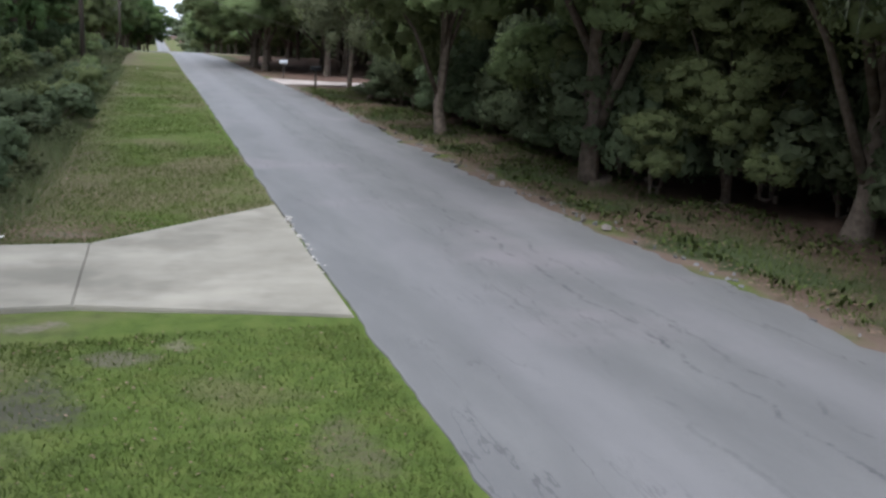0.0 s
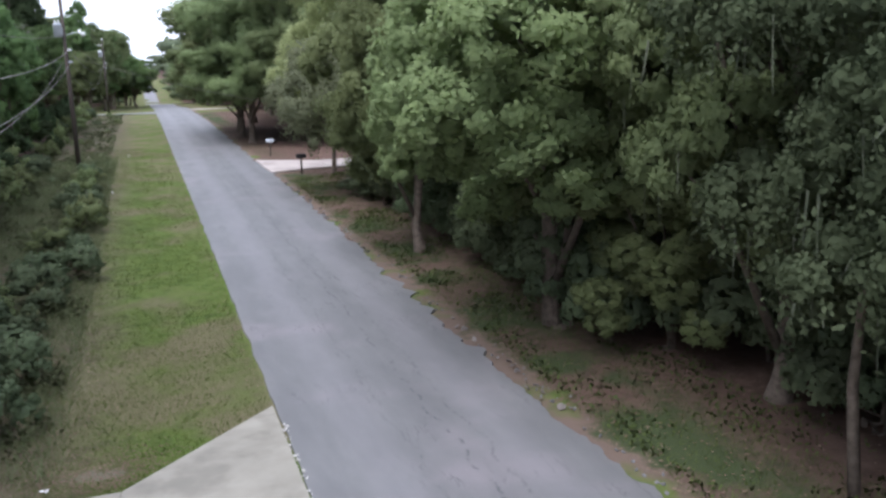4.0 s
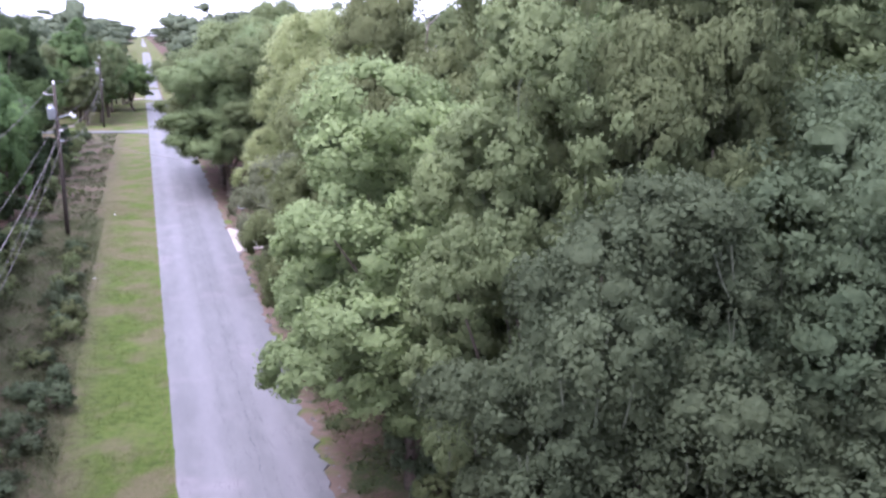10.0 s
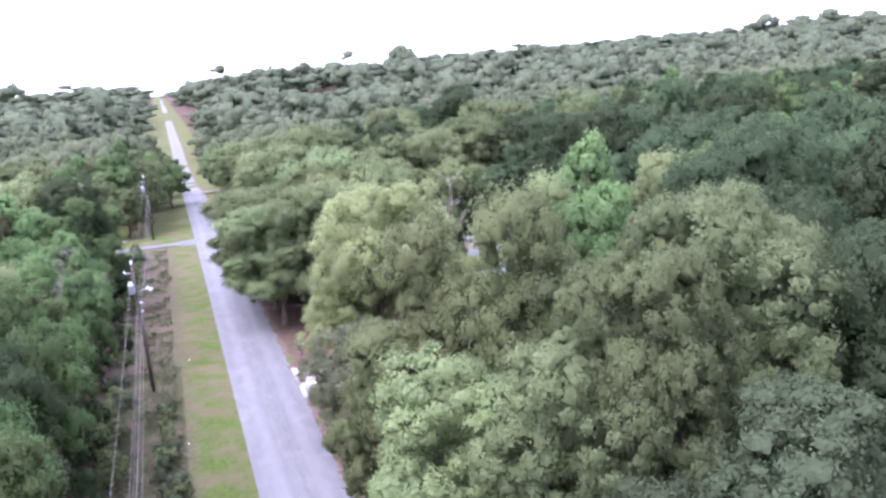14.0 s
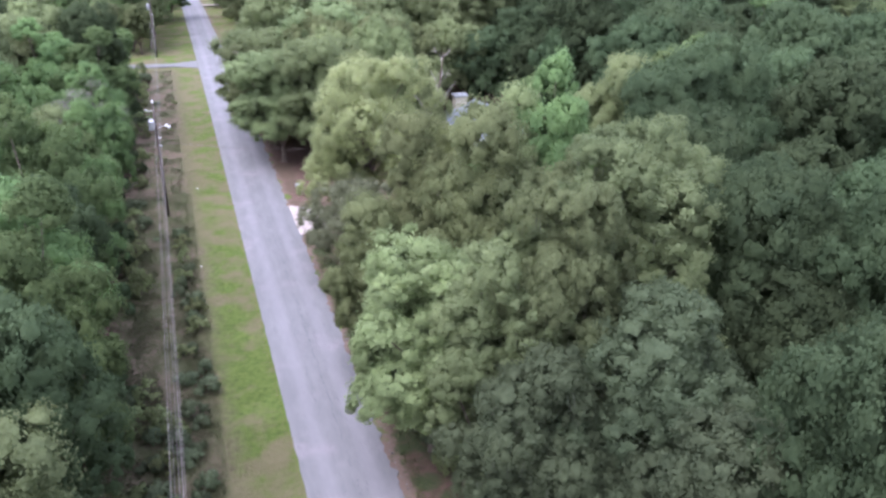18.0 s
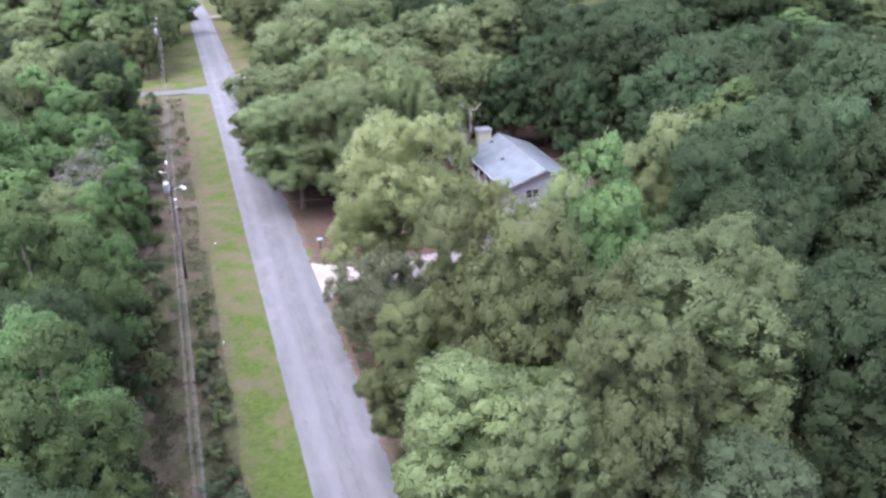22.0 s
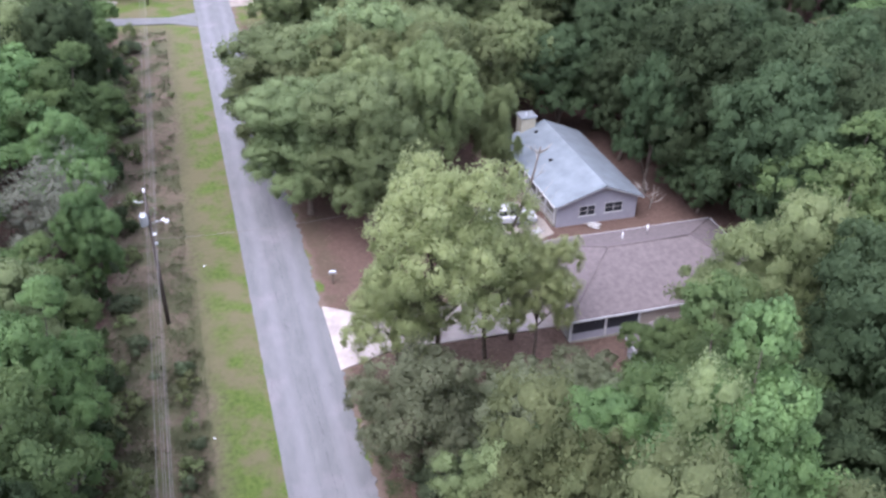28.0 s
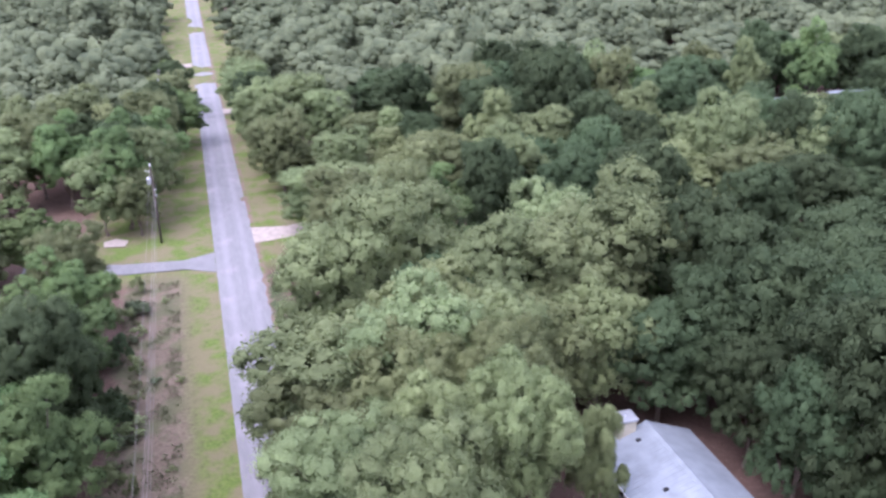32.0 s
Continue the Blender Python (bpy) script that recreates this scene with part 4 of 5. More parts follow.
def drives():
    d = thing("driveway", "pale concrete driveway flaring out to the road", "driveway", kind="structure")
    part("slab", slab("slab", [(2.41, 10.15), (2.41, 17.2), (-0.62, 14.2), (-0.62, 10.98)], 0.07, CONCRETE, -0.03), d, "flared concrete apron with streaked stains")
    x = -0.626
    while x > -18:
        part("slab", slab("slab", [(x, 10.98 + (x + 0.62) * 0.03), (x, 14.2 + (x + 0.62) * 0.05), (x - 3.0, 14.05 + (x + 0.62) * 0.05), (x - 3.0, 10.89 + (x + 0.62) * 0.03)], 0.07, CONCRETE, -0.03), d)
        x -= 3.006
    d = thing("driveway", "pale pinkish concrete driveway leading to the brown-roofed house", "driveway", kind="structure")
    part("slab", slab("slab", [(7.95, 56.7), (12.0, 58.0), (12.0, 62.6), (7.95, 65.1)], 0.07, SAND_DRIVE, 0.0), d, "flared pale apron")
    x = 12.006
    while x < 23:
        part("slab", slab("slab", [(x, 58.0 - (x - 12) * 0.03), (x + 3.6, 57.9 - (x - 12) * 0.03), (x + 3.6, 62.85 + (x - 12) * 0.06), (x, 62.6 + (x - 12) * 0.06)], 0.07, SAND_DRIVE, 0.0), d)
        x += 3.606
    d = thing("driveway", "grey gravelled track crossing the grass to the woods", "driveway", kind="structure")
    part("track", slab("track", [(2.42, 139.0), (2.42, 145.8), (-1.5, 144.3), (-9.2, 145.4), (-22.0, 149.5), (-22.0, 146.5), (-9.2, 141.9), (-1.5, 141.2)][::-1], 0.06, ASPHALT, -0.01), d)
    d = thing("driveway", "short pale sandy track among bushes", "driveway", kind="structure")
    part("track", slab("track", [(7.95, 147.4), (13.0, 148.2), (20.0, 152.0), (20.0, 155.0), (13.0, 152.6), (7.95, 153.6)], 0.05, SAND, 0.0), d)
    d = thing("driveway", "distant pale drive joining the far road", "driveway", kind="structure")
    part("track", slab("track", [(2.3, 312.0), (2.3, 318.0), (-3.5, 317.0), (-3.5, 313.5)][::-1], 0.2, SAND, 0.1), d)
    d = thing("driveway", "pale side track joining the road beyond the rise", "driveway", kind="structure")
    part("track", slab("track", [(7.9, 230.5), (7.9, 237.0), (15.0, 235.5), (15.0, 232.0)][::-1], 0.1, SAND, 0.05), d)
    sandy = new("sand_patch", slab("sand_patch", [(-9.4, 152.0), (-9.0, 154.2), (-10.8, 155.4), (-12.4, 154.6), (-12.2, 152.6)], 0.05, SAND, 0.02))
    tagged(sandy, "pale bare sand beside the grey track", "sand", kind="structure")
    y0 = new("yard", slab("yard", [(23.4, 63.4), (25.3, 64.0), (25.3, 68.7), (31.0, 71.0), (31.0, 73.5), (29.8, 77.6), (23.3, 77.1), (21.8, 69.6)], 0.03, SAND, 0.0))
    tagged(y0, "sandy parking yard in front of the grey house", "yard", kind="structure")


drives()


# ---- power lines ----
def pole(x, y, tall, lamp, label, lean=(0.0, 0.0)):
    z0 = rise(y)
    p = thing("utility_pole", label, "utility pole", pose(x, y, z0), "poles along the road")
    lx, ly = lean
    part("shaft", tubes("shaft", [([(0, 0, -0.5), (lx * 0.5, ly * 0.5, tall * 0.5), (lx, ly, tall)], [0.17, 0.145, 0.11])], POLE_WOOD, 10), p, "tall dark wooden shaft")
    part("top_insulator", tubes("top_insulator", [([(lx, ly, tall - 0.02), (lx, ly, tall + 0.12), (lx, ly, tall + 0.2), (lx, ly, tall + 0.32)], [0.06, 0.11, 0.08, 0.09])], WHITE_GEAR, 10), p, "white porcelain insulator")
    part("cutout_bracket", tubes("cutout_bracket", [([(lx, ly, tall - 0.75), (lx - 0.55, ly - 0.05, tall - 0.72), (lx - 0.75, ly - 0.05, tall - 0.55)], [0.035, 0.035, 0.06])], WHITE_GEAR, 6), p, "white fuse holder on a bracket")
    can = tubes("transformer", [([(-0.42, -0.05, tall - 2.55), (-0.42, -0.05, tall - 2.5), (-0.42, -0.05, tall - 1.75), (-0.42, -0.05, tall - 1.68), (-0.42, -0.05, tall - 1.62)], [0.24, 0.28, 0.28, 0.30, 0.12])], GALV, 16)
    t = part("transformer", can, p, "grey drum-shaped transformer")
    for dx in (-0.12, 0.1):
        part("bushing", tubes("bushing", [([(-0.42 + dx, -0.05, tall - 1.66), (-0.42 + dx, -0.05, tall - 1.4)], [0.05, 0.035])], WHITE_GEAR, 8), t, "white bushing")
    part("hanger", box("hanger", -0.2, -0.1, -0.1, 0.0, tall - 2.3, tall - 1.9, GALV), p)
    for k, z in enumerate((tall - 3.4, tall - 4.2)):
        part("cable_clamp", box("cable_clamp", 0.05, 0.3, -0.08, 0.08, z - 0.07, z + 0.07, GALV if k else WHITE_GEAR, 0.02), p)
    if lamp:
        a = part("lamp_arm", tubes("lamp_arm", [([(0.05, 0, tall - 2.45), (0.5, -0.05, tall - 2.28), (0.95, -0.08, tall - 2.25)], [0.035, 0.03, 0.03])], GALV, 8), p, "short curved lamp arm")
        part("lamp_head", tubes("lamp_head", [([(0.85, -0.08, tall - 2.2), (1.0, -0.08, tall - 2.18), (1.15, -0.08, tall - 2.3), (1.18, -0.08, tall - 2.5)], [0.10, 0.16, 0.2, 0.14])], WHITE_GEAR, 12), a, "white street lamp head")
    return p


POLES = ((-3.9, -18.0, 11.6), (-4.15, 66.1, 11.6), (-4.5, 152.0, 11.2))
pole(*POLES[0], False, "dark wooden utility pole carrying a transformer")
pole(*POLES[1], True, "dark wooden utility pole with transformer and street lamp", (-0.1, 0.3))
pole(*POLES[2], False, "distant dark wooden utility pole before the woods")
pole(-4.6, 232.0, 10.5, False, "far wooden utility pole among the treetops")


def wires():
    spans = list(zip(POLES, POLES[1:])) + [(POLES[2], (-4.6, 232.0, 10.5))]
    for name, drop, dx, sag, r, label in (("power_line", -0.25, 0.0, 1.0, 0.010, "thin bare power line between poles"), ("neutral_line", 2.3, 0.12, 1.2, 0.010, "thin neutral line between poles"),
                                          ("service_cable", 3.4, 0.18, 1.5, 0.019, "thick twisted pale cable between poles"), ("telephone_cable", 4.2, 0.2, 2.1, 0.013, "sagging telephone cable between poles"),
                                          ("telephone_cable", 4.25, -0.35, 2.6, 0.011, "sagging telephone cable between poles")):
        for (x0, y0, t0), (x1, y1, t1) in spans:
            z0, z1 = rise(y0) + t0 - drop, rise(y1) + t1 - drop
            pts = []
            for i in range(25):
                f = i / 24
                pts.append((x0 + (x1 - x0) * f + dx, y0 + (y1 - y0) * f, z0 + (z1 - z0) * f - 4 * sag * f * (1 - f)))
            ob = new(name, tubes(name, [(pts, [r] * 25)], CABLE, 5))
            tagged(ob, label, "cable", "cables along the road")
    pts = [(-4.0 + 20.1 * f, 66.1 + 9.1 * f, 8.3 - 4.9 * f - 2.0 * f * (1 - f)) for f in np.linspace(0, 1, 16)]
    tagged(new("service_drop", tubes("service_drop", [(pts, [0.012] * 16)], CABLE, 5)), "thin service wire crossing the road", "cable")


wires()


# ---- roadside things ----
def mailbox(x, y, turn, box_mat, label):
    m = thing("mailbox", label, "mailbox", pose(x, y, rise(y), 0, 0, turn), "mailboxes by the drive")
    part("post", box("post", -0.05, 0.05, -0.05, 0.05, -0.3, 1.02, POLE_WOOD, 0.01), m, "dark wooden post")
    bm = bmesh.new()
    ring = [(-0.13, 0.0), (0.13, 0.0), (0.13, 0.15), (0.10, 0.23), (0.05, 0.265), (-0.05, 0.265), (-0.10, 0.23), (-0.13, 0.15)]
    f = bm.faces.new([bm.verts.new((-0.3, a, 1.02 + b)) for a, b in ring])
    ext = bmesh.ops.extrude_face_region(bm, geom=[f])
    for v in ext["geom"]:
        if isinstance(v, bmesh.types.BMVert):
            v.co.x += 0.6
    body = part("box", bm_mesh("box", bm, box_mat), m)
    part("flag", box("flag", 0.0, 0.16, 0.135, 0.145, 1.2, 1.28, BLACK_PAINT), body)
    return m


mailbox(9.7, 55.4, 8, BLACK_PAINT, "black mailbox on a dark wooden post by the drive")
mailbox(9.5, 68.2, -5, GALV, "pale mailbox on a dark post near the drive")


def tee_post():
    p = thing("tee_post", "grey wooden post with a short crossbar in the yard", "post", pose(16.1, 75.2, rise(75.2)))
    part("post", tubes("post", [([(0, 0, -0.3), (0, 0, 3.35)], [0.07, 0.06])], DEADWOOD, 8), p)
    part("crossbar", box("crossbar", -0.75, 0.75, -0.05, 0.05, 3.2, 3.32, DEADWOOD, 0.01), p)
    part("brace", tubes("brace", [([(0, 0, 2.8), (0.45, 0, 3.2)], [0.025, 0.025])], DEADWOOD, 6), p)


tee_post()


def stuff_leaves(name, count, area, size, material, label, seed, skip=None):
    rng = np.random.default_rng(seed)
    vs = []
    while len(vs) < count:
        x, y = area(rng)
        if skip and skip(x, y):
            continue
        t, s = rng.uniform(0, 6.28), size * rng.uniform(0.6, 1.4)
        z = rise(y) + 0.02 + rng.uniform(0, 0.05)
        a, b = np.array([math.cos(t), math.sin(t), rng.uniform(-0.3, 0.3)]) * s, np.array([-math.sin(t), math.cos(t), rng.uniform(-0.3, 0.3)]) * s * 0.6
        p = np.array([x, y, z])
        vs.append(np.stack([p - a, p + b, p + a, p - b]))
    v = np.concatenate(vs)
    ob = new(name, mesh_np(name, v, np.arange(len(v)).reshape(-1, 4), material))
    tagged(ob, label, "leaves", kind="stuff")


def on_drive(x, y):
    return x < 2.5 and 9.9 - 0.1 * (x < 0) < y < (14.3 if x < -0.6 else 14.3 + (x + 0.6) * 1.0)


def grass(name, count, x0, x1, y0, y1, tall, label, seed, power=1.0, material=None):
    rng = np.random.default_rng(seed)
    x, y = rng.uniform(x0, x1, count), y0 + (y1 - y0) * rng.random(count) ** power
    bare = np.zeros(count, bool)
    for px, py, wide, deep, _ in BARE_PATCHES:
        bare |= ((x - px) / wide) ** 2 + ((y - py) / deep) ** 2 < rng.uniform(0.0, 1.6, count)
    bare &= rng.random(count) < 0.75
    keep = ~bare & np.array([not on_drive(a, b) and not (noise.noise((a * 0.45, b * 0.45, 4)) > 0.25 and rng.random() < 0.5) for a, b in zip(x, y)])
    x, y = x[keep], y[keep]
    n = len(x)
    z = np.array([rise(b) for b in y]) - 0.02
    h, w, t = tall * (0.4 + rng.random(n)), 0.004 + 0.006 * rng.random(n), rng.uniform(0, 6.28, n)
    lean = rng.normal(size=(n, 2)) * 0.7 * h[:, None]
    c, s = np.cos(t) * w, np.sin(t) * w
    v = np.stack([np.stack([x - c, y - s, z], 1), np.stack([x + c, y + s, z], 1), np.stack([x + lean[:, 0], y + lean[:, 1], z + h + 0.02], 1)], 1).reshape(-1, 3)
    ob = new(name, mesh_np(name, v, np.arange(3 * n).reshape(-1, 3), material or BLADES))
    tagged(ob, label, "grass", kind="stuff")


grass("grass", 230000, -7, 2.36, 1.5, 80, 0.055, "short mown green grass on the verge", 61, 2.6)
grass("grass", 90000, -4.5, 2.38, 1.5, 13, 0.045, "fine short grass beside the concrete drive", 62, 1.2)
stuff_leaves("low_weeds", 20000, lambda r: (2.35 - 6.5 * r.random(), 2 + 24 * r.random() ** 1.5), 0.016, WEED, "small broad-leaved weeds in the mown grass", 77, skip=on_drive)
# this grass takes the darker weed colour to carry the shade of the oaks
grass("grass", 22000, 8.35, 11.5, 4, 54, 0.09, "thin grass on the verge, oak shade put into its dark colour", 63, 1.3, WEED)
grass("tall_grass", 60000, -8.4, -1.7, 15, 72, 0.34, "dry tall grass and weeds under the lines", 64, 1.0, SCRUB_LEAF)
def brush(name, count, x0, x1, y0, y1, tall, size, material, label, seed):
    """Low weeds and sprouts in loose patches, leaf by leaf."""
    rng = np.random.default_rng(seed)
    x, y = rng.uniform(x0, x1, count), rng.uniform(y0, y1, count)
    patch = np.array([noise.noise((a * 0.55, b * 0.4, 12)) + 0.5 * noise.noise((a * 1.7, b * 1.7, 2)) for a, b in zip(x, y)])
    keep = patch + rng.normal(size=count) * 0.12 > 0.02 + 0.45 * np.clip((x + 2.4) / 0.8, 0, 1) * (x < 5) + 0.20 * ((x > -6.4) & (x < -3.7) & (y > 27))
    x, y, patch = x[keep], y[keep], patch[keep]
    n = len(x)
    z = np.array([rise(b) for b in y]) + tall * np.clip(patch + 0.15, 0.05, 0.8) * rng.random(n) ** 0.8 * 1.6
    p = np.stack([x, y, z], 1)
    a, b = rng.normal(size=(n, 3)), rng.normal(size=(n, 3))
    a /= np.linalg.norm(a, axis=1)[:, None]
    b = np.cross(a, b)
    b /= np.linalg.norm(b, axis=1)[:, None]
    w = (size * (0.5 + rng.random(n)))[:, None]
    v = np.stack([p - a * w, p - b * w * 0.5, p + a * w, p + b * w * 0.5], 1).reshape(-1, 3)
    up = np.repeat(np.array([[0, 0, 1.0]]) + rng.normal(size=(n, 3)) * 0.35, 4, 0)
    up /= np.linalg.norm(up, axis=1)[:, None]
    tagged(new(name, mesh_np(name, v, np.arange(4 * n).reshape(-1, 4), material, up)), label, "weeds", kind="stuff")


brush("brush", 90000, -9.0, -1.7, 14, 62, 0.55, 0.055, SCRUB_LEAF, "grey-green weeds and sprouts under the power lines", 81)
brush("brush", 40000, -8.6, -2.2, 60, 140, 0.35, 0.075, SCRUB_LEAF, "thin weeds further along the power lines", 82)
brush("brush", 26000, 8.5, 12.5, 4, 54, 0.22, 0.045, WEED, "low green weeds on the shady verge", 83)
stuff_leaves("fallen_leaves", 4200, lambda r: (2.3 - 8.5 * r.random() ** 0.8, 2 + 22 * r.random()), 0.017, DRY_LEAF, "pale dry leaves scattered over the grass", 71, skip=on_drive)
stuff_leaves("fallen_leaves", 1500, lambda r: (-0.9 + 0.75 * r.normal(), 15.0 + 0.55 * r.normal()), 0.024, DRY_LEAF, "pale and brown leaves gathered beside the concrete", 74, skip=on_drive)
stuff_leaves("fallen_leaves", 2600, lambda r: (-2.7 + 0.8 * r.normal(), 16 + 26 * r.random()), 0.032, DRY_LEAF, "brown leaves caught under the roadside shrubs", 75, skip=on_drive)
stuff_leaves("fallen_leaves", 700, lambda r: (2.3 - 0.22 * abs(r.normal()), 18 + 40 * r.random()), 0.028, DRY_LEAF, "brown leaves along the straight road edge", 76)
stuff_leaves("fallen_leaves", 5200, lambda r: (8.2 + 7 * r.random() ** 1.6, 2 + 50 * r.random()), 0.036, DRY_LEAF, "brown dry leaves along the shady road edge", 72)
stuff_leaves("fallen_leaves", 3000, lambda r: (9 + 35 * r.random(), 44 + 46 * r.random()), 0.075, DRY_LEAF, "brown leaf litter under the yard trees", 73)


def rubble():
    """Broken bits of asphalt along the crumbling edge, and pale stones by the concrete."""
    rng = random.Random(9)
    for count, span, label, m, name in ((150, None, "broken grey lump of asphalt", ASPHALT, "asphalt_chunk"), (46, 2, "pale flat slab of broken road edge", CHIP, "broken_asphalt"), (34, 1, "pale broken stone beside the driveway", STONE, "stone")):
        base = bmesh.new()
        bmesh.ops.create_icosphere(base, subdivisions=1, radius=1)
        for v in base.verts:
            v.co *= rng.uniform(0.7, 1.15)
        me = bm_mesh(name, base, m)
        for _ in range(count):
            if span == 2:
                y = rng.uniform(13.8, 18.5) if rng.random() < 0.4 else rng.uniform(19, 52)
                x = 8.06 + rng.gauss(0.0, 0.12)
                s = rng.uniform(0.04, 0.12)
            elif span:
                y = rng.uniform(12.2, 16.3)
                x = 2.42 + rng.uniform(-0.03, 0.10)
                s = rng.uniform(0.02, 0.055)
            else:
                y = rng.uniform(6, 60)
                x = 8.02 + rng.gauss(0.1, 0.16)
                s = rng.uniform(0.015, 0.06)
            ob = new(name, me)
            ob.matrix_basis = Matrix.LocRotScale((x, y, rise(y) + 0.01), Euler((rng.uniform(0, 6), rng.uniform(-0.3, 0.3), rng.uniform(0, 6))), (s * 1.3, s, s * (0.22 if span == 2 else 0.5)))
            tagged(ob, label + (" at the road edge" if not span else ""), "stone", "loose bits at the road edge")


rubble()


# ---- the grey house ----
def prism(name, profile, y0, y1, material):
    """A profile of (x, z) drawn out from y0 to y1."""
    bm = bmesh.new()
    f = bm.faces.new([bm.verts.new((x, y0, z)) for x, z in profile])
    ext = bmesh.ops.extrude_face_region(bm, geom=[f])
    for v in ext["geom"]:
        if isinstance(v, bmesh.types.BMVert):
            v.co.y += y1 - y0
    return bm_mesh(name, bm, material)


def window(parent, x0, x1, y, z0, z1, axis="y", name="window", bars=1):
    """A window with frame, sill and panes on a wall that faces south (axis y) or west (axis x)."""
    def b(n, a0, a1, d0, d1, c0, c1, m, bev=0.0):
        return box(n, a0, a1, y + d0, y + d1, c0, c1, m, bev) if axis == "y" else box(n, y + d0, y + d1, a0, a1, c0, c1, m, bev)
    w = part(name, b(name, x0, x1, -0.035, -0.003, z0, z1, TRIM, 0.008), parent, "white framed window with dark glass")
    step_x = (x1 - x0 - 0.06) / (bars + 1)
    for k in range(bars + 1):
        a = x0 + 0.06 + k * step_x
        for c0, c1 in ((z0 + 0.06, (z0 + z1) / 2 - 0.02), ((z0 + z1) / 2 + 0.02, z1 - 0.06)):
            part("pane", b("pane", a, a + step_x - 0.06, -0.041, -0.037, c0, c1, GLASS), w)
    part("sill", b("sill", x0 - 0.05, x1 + 0.05, -0.09, -0.003, z0 - 0.06, z0 - 0.005, TRIM, 0.01), w)
    return w


def grey_house():
    z = rise(78)
    h = thing("house", "single-storey grey house with pale metal gable roof and porch", "house", pose(0.1, 0.95, z - 0.1))
    eave, top, xw, xe, xr, ys, yn = 2.4, 4.1, 31.0, 40.2, 35.95, 70.5, 86.0
    k = (top - eave) / (xr - xw)
    part("wall", prism("wall", [(33.2, -0.3), (39.8, -0.3), (39.8, eave + 0.10), (xr, top - 0.16), (33.2, eave + (33.2 - xw) * k - 0.12)], 71.15, 71.35, SIDING), h, "pale lavender-grey gable wall")
    part("wall", prism("wall", [(31.5, -0.3), (33.19, -0.3), (33.19, eave + (33.19 - xw) * k - 0.12), (31.5, eave + 0.05)], 71.15, 71.3, SIDING), h, "pale porch end wall")
    part("wall", prism("wall", [(33.2, -0.3), (39.8, -0.3), (39.8, eave + 0.10), (xr, top - 0.16), (33.2, eave + (33.2 - xw) * k - 0.12)], 85.2, 85.4, SIDING), h)
    part("wall", box("wall", 33.0, 33.2, 71.36, 85.19, -0.3, eave + 0.75, SIDING), h, "pale wall inside the porch")
    part("wall", box("wall", 39.6, 39.8, 71.36, 85.19, -0.3, eave + 0.05, SIDING), h)
    part("porch_floor", box("porch_floor", 31.3, 32.99, 71.4, 85.4, -0.3, 0.16, CONCRETE, 0.02), h, "concrete porch floor")
    roof = part("roof", prism("roof", [(xw, eave), (xr, top), (xe, eave), (xe, eave + 0.10), (xr, top + 0.13), (xw, eave + 0.10)], ys, yn, METAL_ROOF), h, "pale blue-grey metal roof")
    part("ridge_cap", prism("ridge_cap", [(xr - 0.25, top + 0.04), (xr, top + 0.145), (xr + 0.25, top + 0.04), (xr + 0.25, top + 0.07), (xr, top + 0.19), (xr - 0.25, top + 0.07)], ys - 0.02, yn + 0.02, METAL_ROOF), roof, "pale ridge cap")
    for i in range(31):
        y = ys + 0.25 + i * 0.5
        for a, c in ((xw, -1), (xe, 1)):
            s = tubes("seam", [([(a, y, eave + 0.101), (xr + c * 0.27, y, top + 0.081)], [0.009, 0.009])], METAL_ROOF, 5)
            part("seam", s, roof)
    for y, x in ((78.2, 33.6), (84.3, 34.4)):
        zz = eave + 0.1 + (x - xw) * k
        part("roof_vent", box("roof_vent", x - 0.2, x + 0.2, y - 0.15, y + 0.15, zz - 0.03, zz + 0.16, BLACK_PAINT, 0.03), roof, "small dark roof vent")
    part("fascia", prism("fascia", [(xw, eave - 0.1), (xr, top - 0.1), (xe, eave - 0.1), (xe, eave - 0.003), (xr, top - 0.003), (xw, eave - 0.003)], ys + 0.02, ys + 0.06, TRIM), h, "grey-white gable trim")
    part("gutter", box("gutter", xw - 0.09, xw - 0.003, ys, yn, eave - 0.02, eave + 0.09, TRIM, 0.02), h)
    for i in range(7):
        y = 71.6 + i * 2.27
        part("porch_post", box("porch_post", 31.38, 31.52, y - 0.07, y + 0.07, 0.16, eave + 0.08, TRIM, 0.015), h, "pale porch post")
    for i in range(6):
        y = 71.6 + i * 2.27
        if i == 3:
            continue
        r = part("porch_rail", box("porch_rail", 31.42, 31.48, y + 0.075, y + 2.19, 0.92, 0.98, TRIM, 0.01), h, "pale porch railing")
        for j in range(8):
            part("baluster", box("baluster", 31.435, 31.465, y + 0.3 + j * 0.24, y + 0.33 + j * 0.24, 0.2, 0.92, TRIM), r)
    window(h, 33.75, 35.45, 71.15, 0.85, 1.95)
    window(h, 36.4, 38.3, 71.15, 0.9, 2.0)
    for y in (73.2, 76.4, 82.3):
        window(h, y, y + 1.3, 33.0, 0.8, 1.95, axis="x")
    d = part("door", box("door", 32.95, 32.997, 79.0, 79.95, 0.16, 2.15, DARK_SCREEN, 0.01), h, "dark front door")
    part("door_knob", tubes("door_knob", [([(32.95, 79.1, 1.1), (32.88, 79.1, 1.1)], [0.03, 0.035])], GALV, 8), d)
    c = part("chimney", box("chimney", 33.1, 34.75, 85.42, 86.75, -0.3, 4.85, CREAM, 0.02), h, "cream-sided chimney stack")
    part("chimney_cap", box("chimney_cap", 32.98, 34.87, 85.3, 86.87, 4.85, 5.06, GALV, 0.03), c, "grey metal chimney cap")
